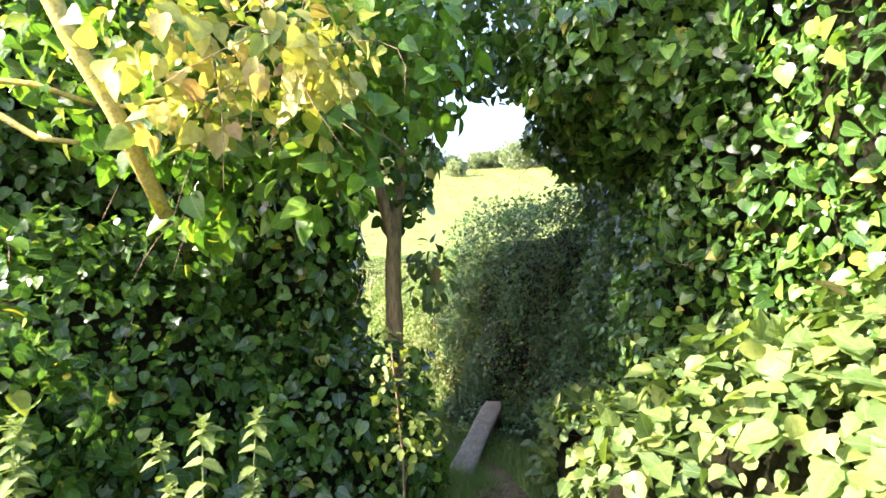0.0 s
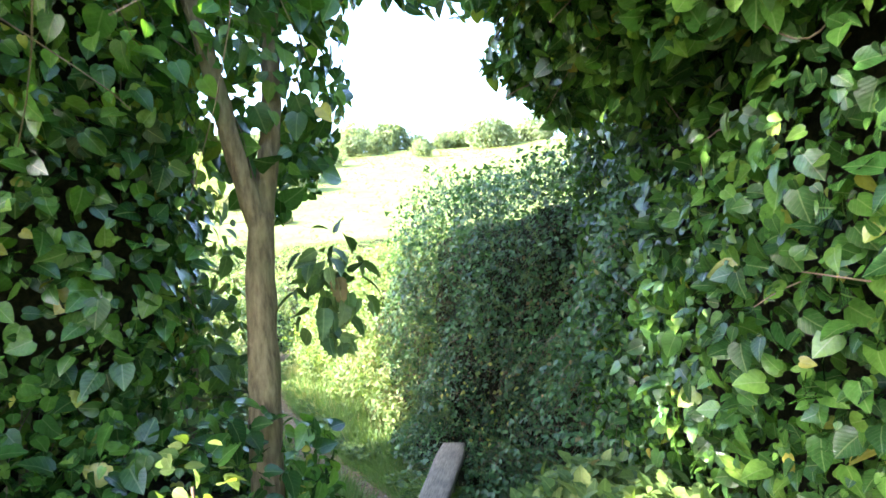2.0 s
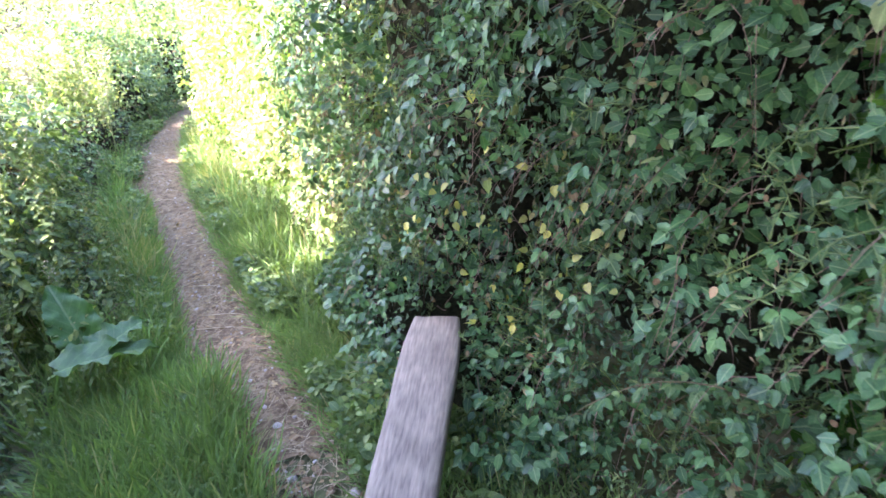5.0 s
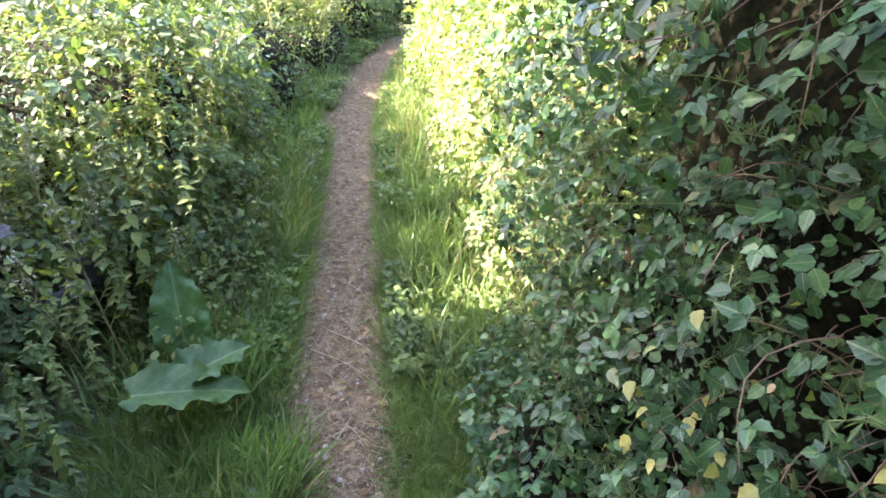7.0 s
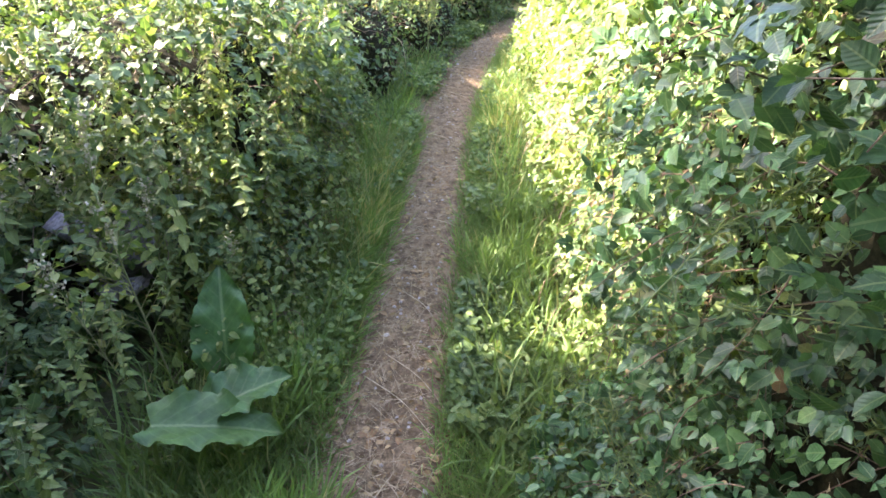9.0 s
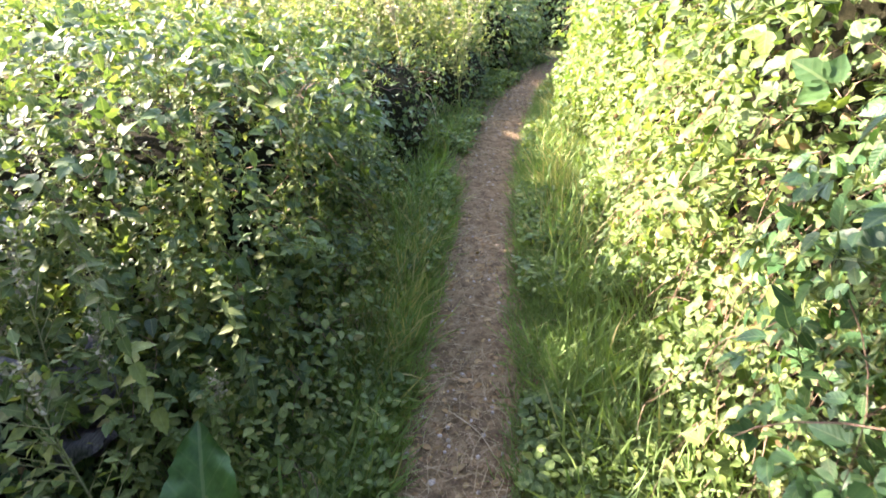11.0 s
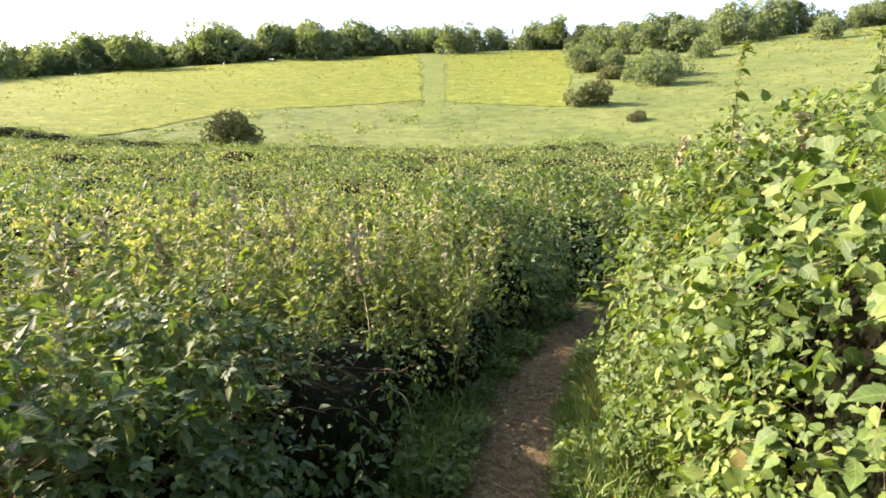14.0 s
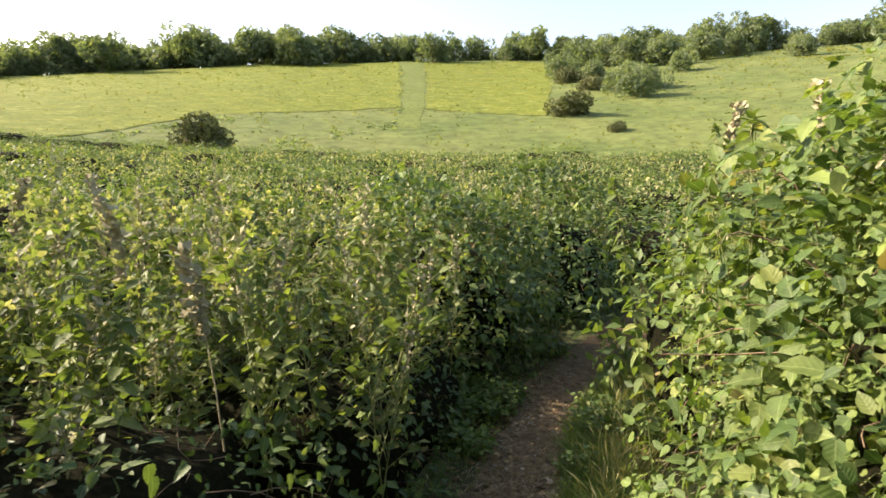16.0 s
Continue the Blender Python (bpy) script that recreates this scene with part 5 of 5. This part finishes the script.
pebbles = [pebble_mesh(i) for i in range(5)]
for i, p in enumerate(trail_points(290, 0.22, 0.6, 8.5)):
    ob = new("stone", pebbles[i % 5])
    ob.parent = trail
    s = float(rng.uniform(0.005, 0.012) * (1.7 if i % 9 == 0 else 1.0))
    ob.matrix_local = pose(*[float(v) for v in p], rng.uniform(0, 40), 0, rng.uniform(0, 360)) @ Matrix.Scale(s, 4)
P = trail_points(8000, 0.27, -3.0, 10.0)
k = len(P)
flat = np.stack([rng.normal(0, 1, k), rng.normal(0, 1, k), rng.normal(0, 0.06, k)], 1)
L_STRAW = (np.array([(-0.012, 0, 0), (0.012, 0, 0), (0.01, 0.5, 0.05), (-0.01, 0.5, 0.05), (0.006, 1, 0), (-0.006, 1, 0)], dtype=float), [[0, 1, 2, 3], [3, 2, 4, 5]])
tagged(solid("straw", scatter_mesh("straw", L_STRAW, P, flat, np.tile([[0, 0, 1.0]], (k, 1)), rng.uniform(0.03, 0.14, k)), M_litter), "dry straw lying on the path", "litter", kind="stuff")
P = trail_points(6000, 0.34, -1.0, 9.0)
k = len(P)
flat = np.stack([rng.normal(0, 1, k), rng.normal(0, 1, k), rng.normal(0, 0.1, k)], 1)
tagged(solid("leaf_litter", scatter_mesh("leaf_litter", L_OVAL, P, flat, np.tile([[0, 0, 1.0]], (k, 1)) + rng.normal(0, 0.2, (k, 3)), rng.uniform(0.015, 0.045, k)), M_dead), "small dead brown leaves on the path", "litter", kind="stuff")


# ---- pale seed heads over the rough field ----
n = 17000
A, R = rng.uniform(-42, 60, n), 3 + 34 * rng.random(n) ** 1.3
X, Y = polar_xy(A, R)
ok = (line_distance(np.stack([X, Y], 1)) > 0.9) & (Y > 5.8) & ((X < 0.3) | (Y > 9.0)) & (waves(X, Y, 0.8, 71) > -0.2)
X, Y, R = X[ok], Y[ok], R[ok]
P = np.stack([X, Y, height(X, Y) + rng.uniform(0.95, 1.35, len(X)) * (1 + 0.004 * Y)], 1)
me = scatter_mesh("seed_heads", L_CLUMP, P, rng.normal(0, 0.6, P.shape) + np.array([0, 0, 1.0]), rng.normal(0, 1, P.shape), rng.uniform(0.04, 0.1, len(P)) * (0.45 + R / 28))
M_head = leaf_material("pale_seed_head", [(0.0, (0.16, 0.21, 0.07)), (0.6, (0.28, 0.29, 0.15)), (1.0, (0.45, 0.42, 0.3))], 0.8, 0.3)
tagged(solid("seed_heads", me, M_head), "pale seed heads and shoot tips over the brambles", "plants", kind="stuff")


# ---- dry stalks ----
def make_stalk(tall, label):
    thing = thing_at("dry_stalk", label, "plant", group="dry seed stalks")
    t = np.linspace(0, 1, 7)
    solid("stem", tube_mesh("stem", [np.stack([0.1 * t ** 3, 0.03 * t, tall * t], 1)], [(0.005, 0.002)], 4), M_straw, thing)
    n = 160
    z = rng.uniform(0.8, 1.02, n)
    P = np.stack([0.1 * z ** 3, 0.03 * z, tall * z], 1) + rng.normal(0, 0.012, (n, 3))
    me = scatter_mesh("plume", L_TINY, P, rng.normal(0, 0.5, (n, 3)) + np.array([0.5, 0, 0.6]), rng.normal(0, 1, (n, 3)), rng.uniform(0.02, 0.05, n))
    solid("plume", me, M_plume, thing)
    return thing


stalks = [make_stalk(1.35, "dry grey seed stalk with a drooping plume"), make_stalk(1.15, "pale dry seed stalk standing among nettles")]
for i in range(38):
    x, y = (rng.uniform(-2.4, 0.0), rng.uniform(6.2, 9.5)) if i < 18 else (rng.uniform(1.7, 3.2), rng.uniform(5.4, 8.0))
    if line_distance(np.array([[x, y]]))[0] < 0.6:
        x -= 1.6
    ob = stalks[i % 2] if i < 2 else copy_thing(stalks[i % 2], Matrix())
    ob.matrix_basis = pose(x, y, float(height(x, y)) - 0.02 + (0.5 if i >= 18 else 0), rng.normal(0, 5), rng.normal(0, 5), rng.uniform(0, 360)) @ Matrix.Scale(float(rng.uniform(0.85, 1.1)), 4)


# ---- silvered stump and fallen stalks ----
stump = thing_at("dead_stump", "gnarled silver-grey dead stump among nettles", "stump")
bm = bmesh.new()
for k, (dx, dy, tall, r) in enumerate(((0.0, 0.0, 0.34, 0.06), (0.09, 0.03, 0.22, 0.045), (-0.08, 0.05, 0.26, 0.04), (0.03, -0.08, 0.15, 0.05))):
    ring0 = None
    for i in range(9):
        t = i / 8
        c0 = Vector((dx * (1 + t) + 0.05 * math.sin(4 * t + k), dy * (1 + t) + 0.04 * math.cos(3 * t + 2 * k), tall * t - 0.05))
        ring = [bm.verts.new(c0 + Vector((math.cos(a), math.sin(a), 0.25 * math.sin(a * 2 + k))) * r * (1.25 - 0.75 * t) * (1 + 0.75 * noise.noise(Vector((a * 2.2, t * 9, k * 3.0))) + 0.3 * noise.noise(Vector((a * 5.0, t * 4, k))))) for a in [j * math.tau / 11 for j in range(11)]]
        if ring0:
            for j in range(11):
                bm.faces.new((ring0[j], ring0[(j + 1) % 11], ring[(j + 1) % 11], ring[j]))
        ring0 = ring
    bm.faces.new(ring0)
tagged(part("wood", bm, M_stump, stump), kind="stuff")
stump.matrix_basis = pose(-0.95, 2.93, 0.16, 8, -10, 30) @ Matrix.Scale(1.25, 4)


def fallen(points, radius, label, mat):
    ob = solid("fallen_stalk", tube_mesh("fallen_stalk", [fine_line(np.array(points), 5)], [(radius, radius * 0.5)], 5), mat)
    tagged(ob, label, "stalk", group="fallen stalks on the path")


for x0, y0, x1, y1 in ((0.12, 2.62, 0.4, 2.3), (0.2, 2.75, 0.45, 2.42), (0.16, 4.1, 0.14, 3.55), (0.36, 3.9, 0.58, 3.75), (0.3, 5.2, 0.55, 5.05), (0.42, 4.6, 0.7, 4.66), (0.55, 6.2, 0.75, 5.9), (0.25, 3.2, 0.42, 2.95), (0.62, 7.0, 0.95, 6.85)):
    mx, my = (x0 + x1) / 2 + 0.02, (y0 + y1) / 2 + 0.015
    fallen([(x, y, float(height(x, y)) + h) for x, y, h in ((x0, y0, 0.018), (mx, my, 0.026), (x1, y1, 0.018))], 0.0024, "thin dry straw stalk lying across the path", M_straw)
fallen([(-0.12, 6.45, 0.38), (0.0, 6.36, 0.33), (0.1, 6.3, 0.26), (0.16, 6.22, -0.08)], 0.006, "pale bent dry stalk beside the path", M_straw)
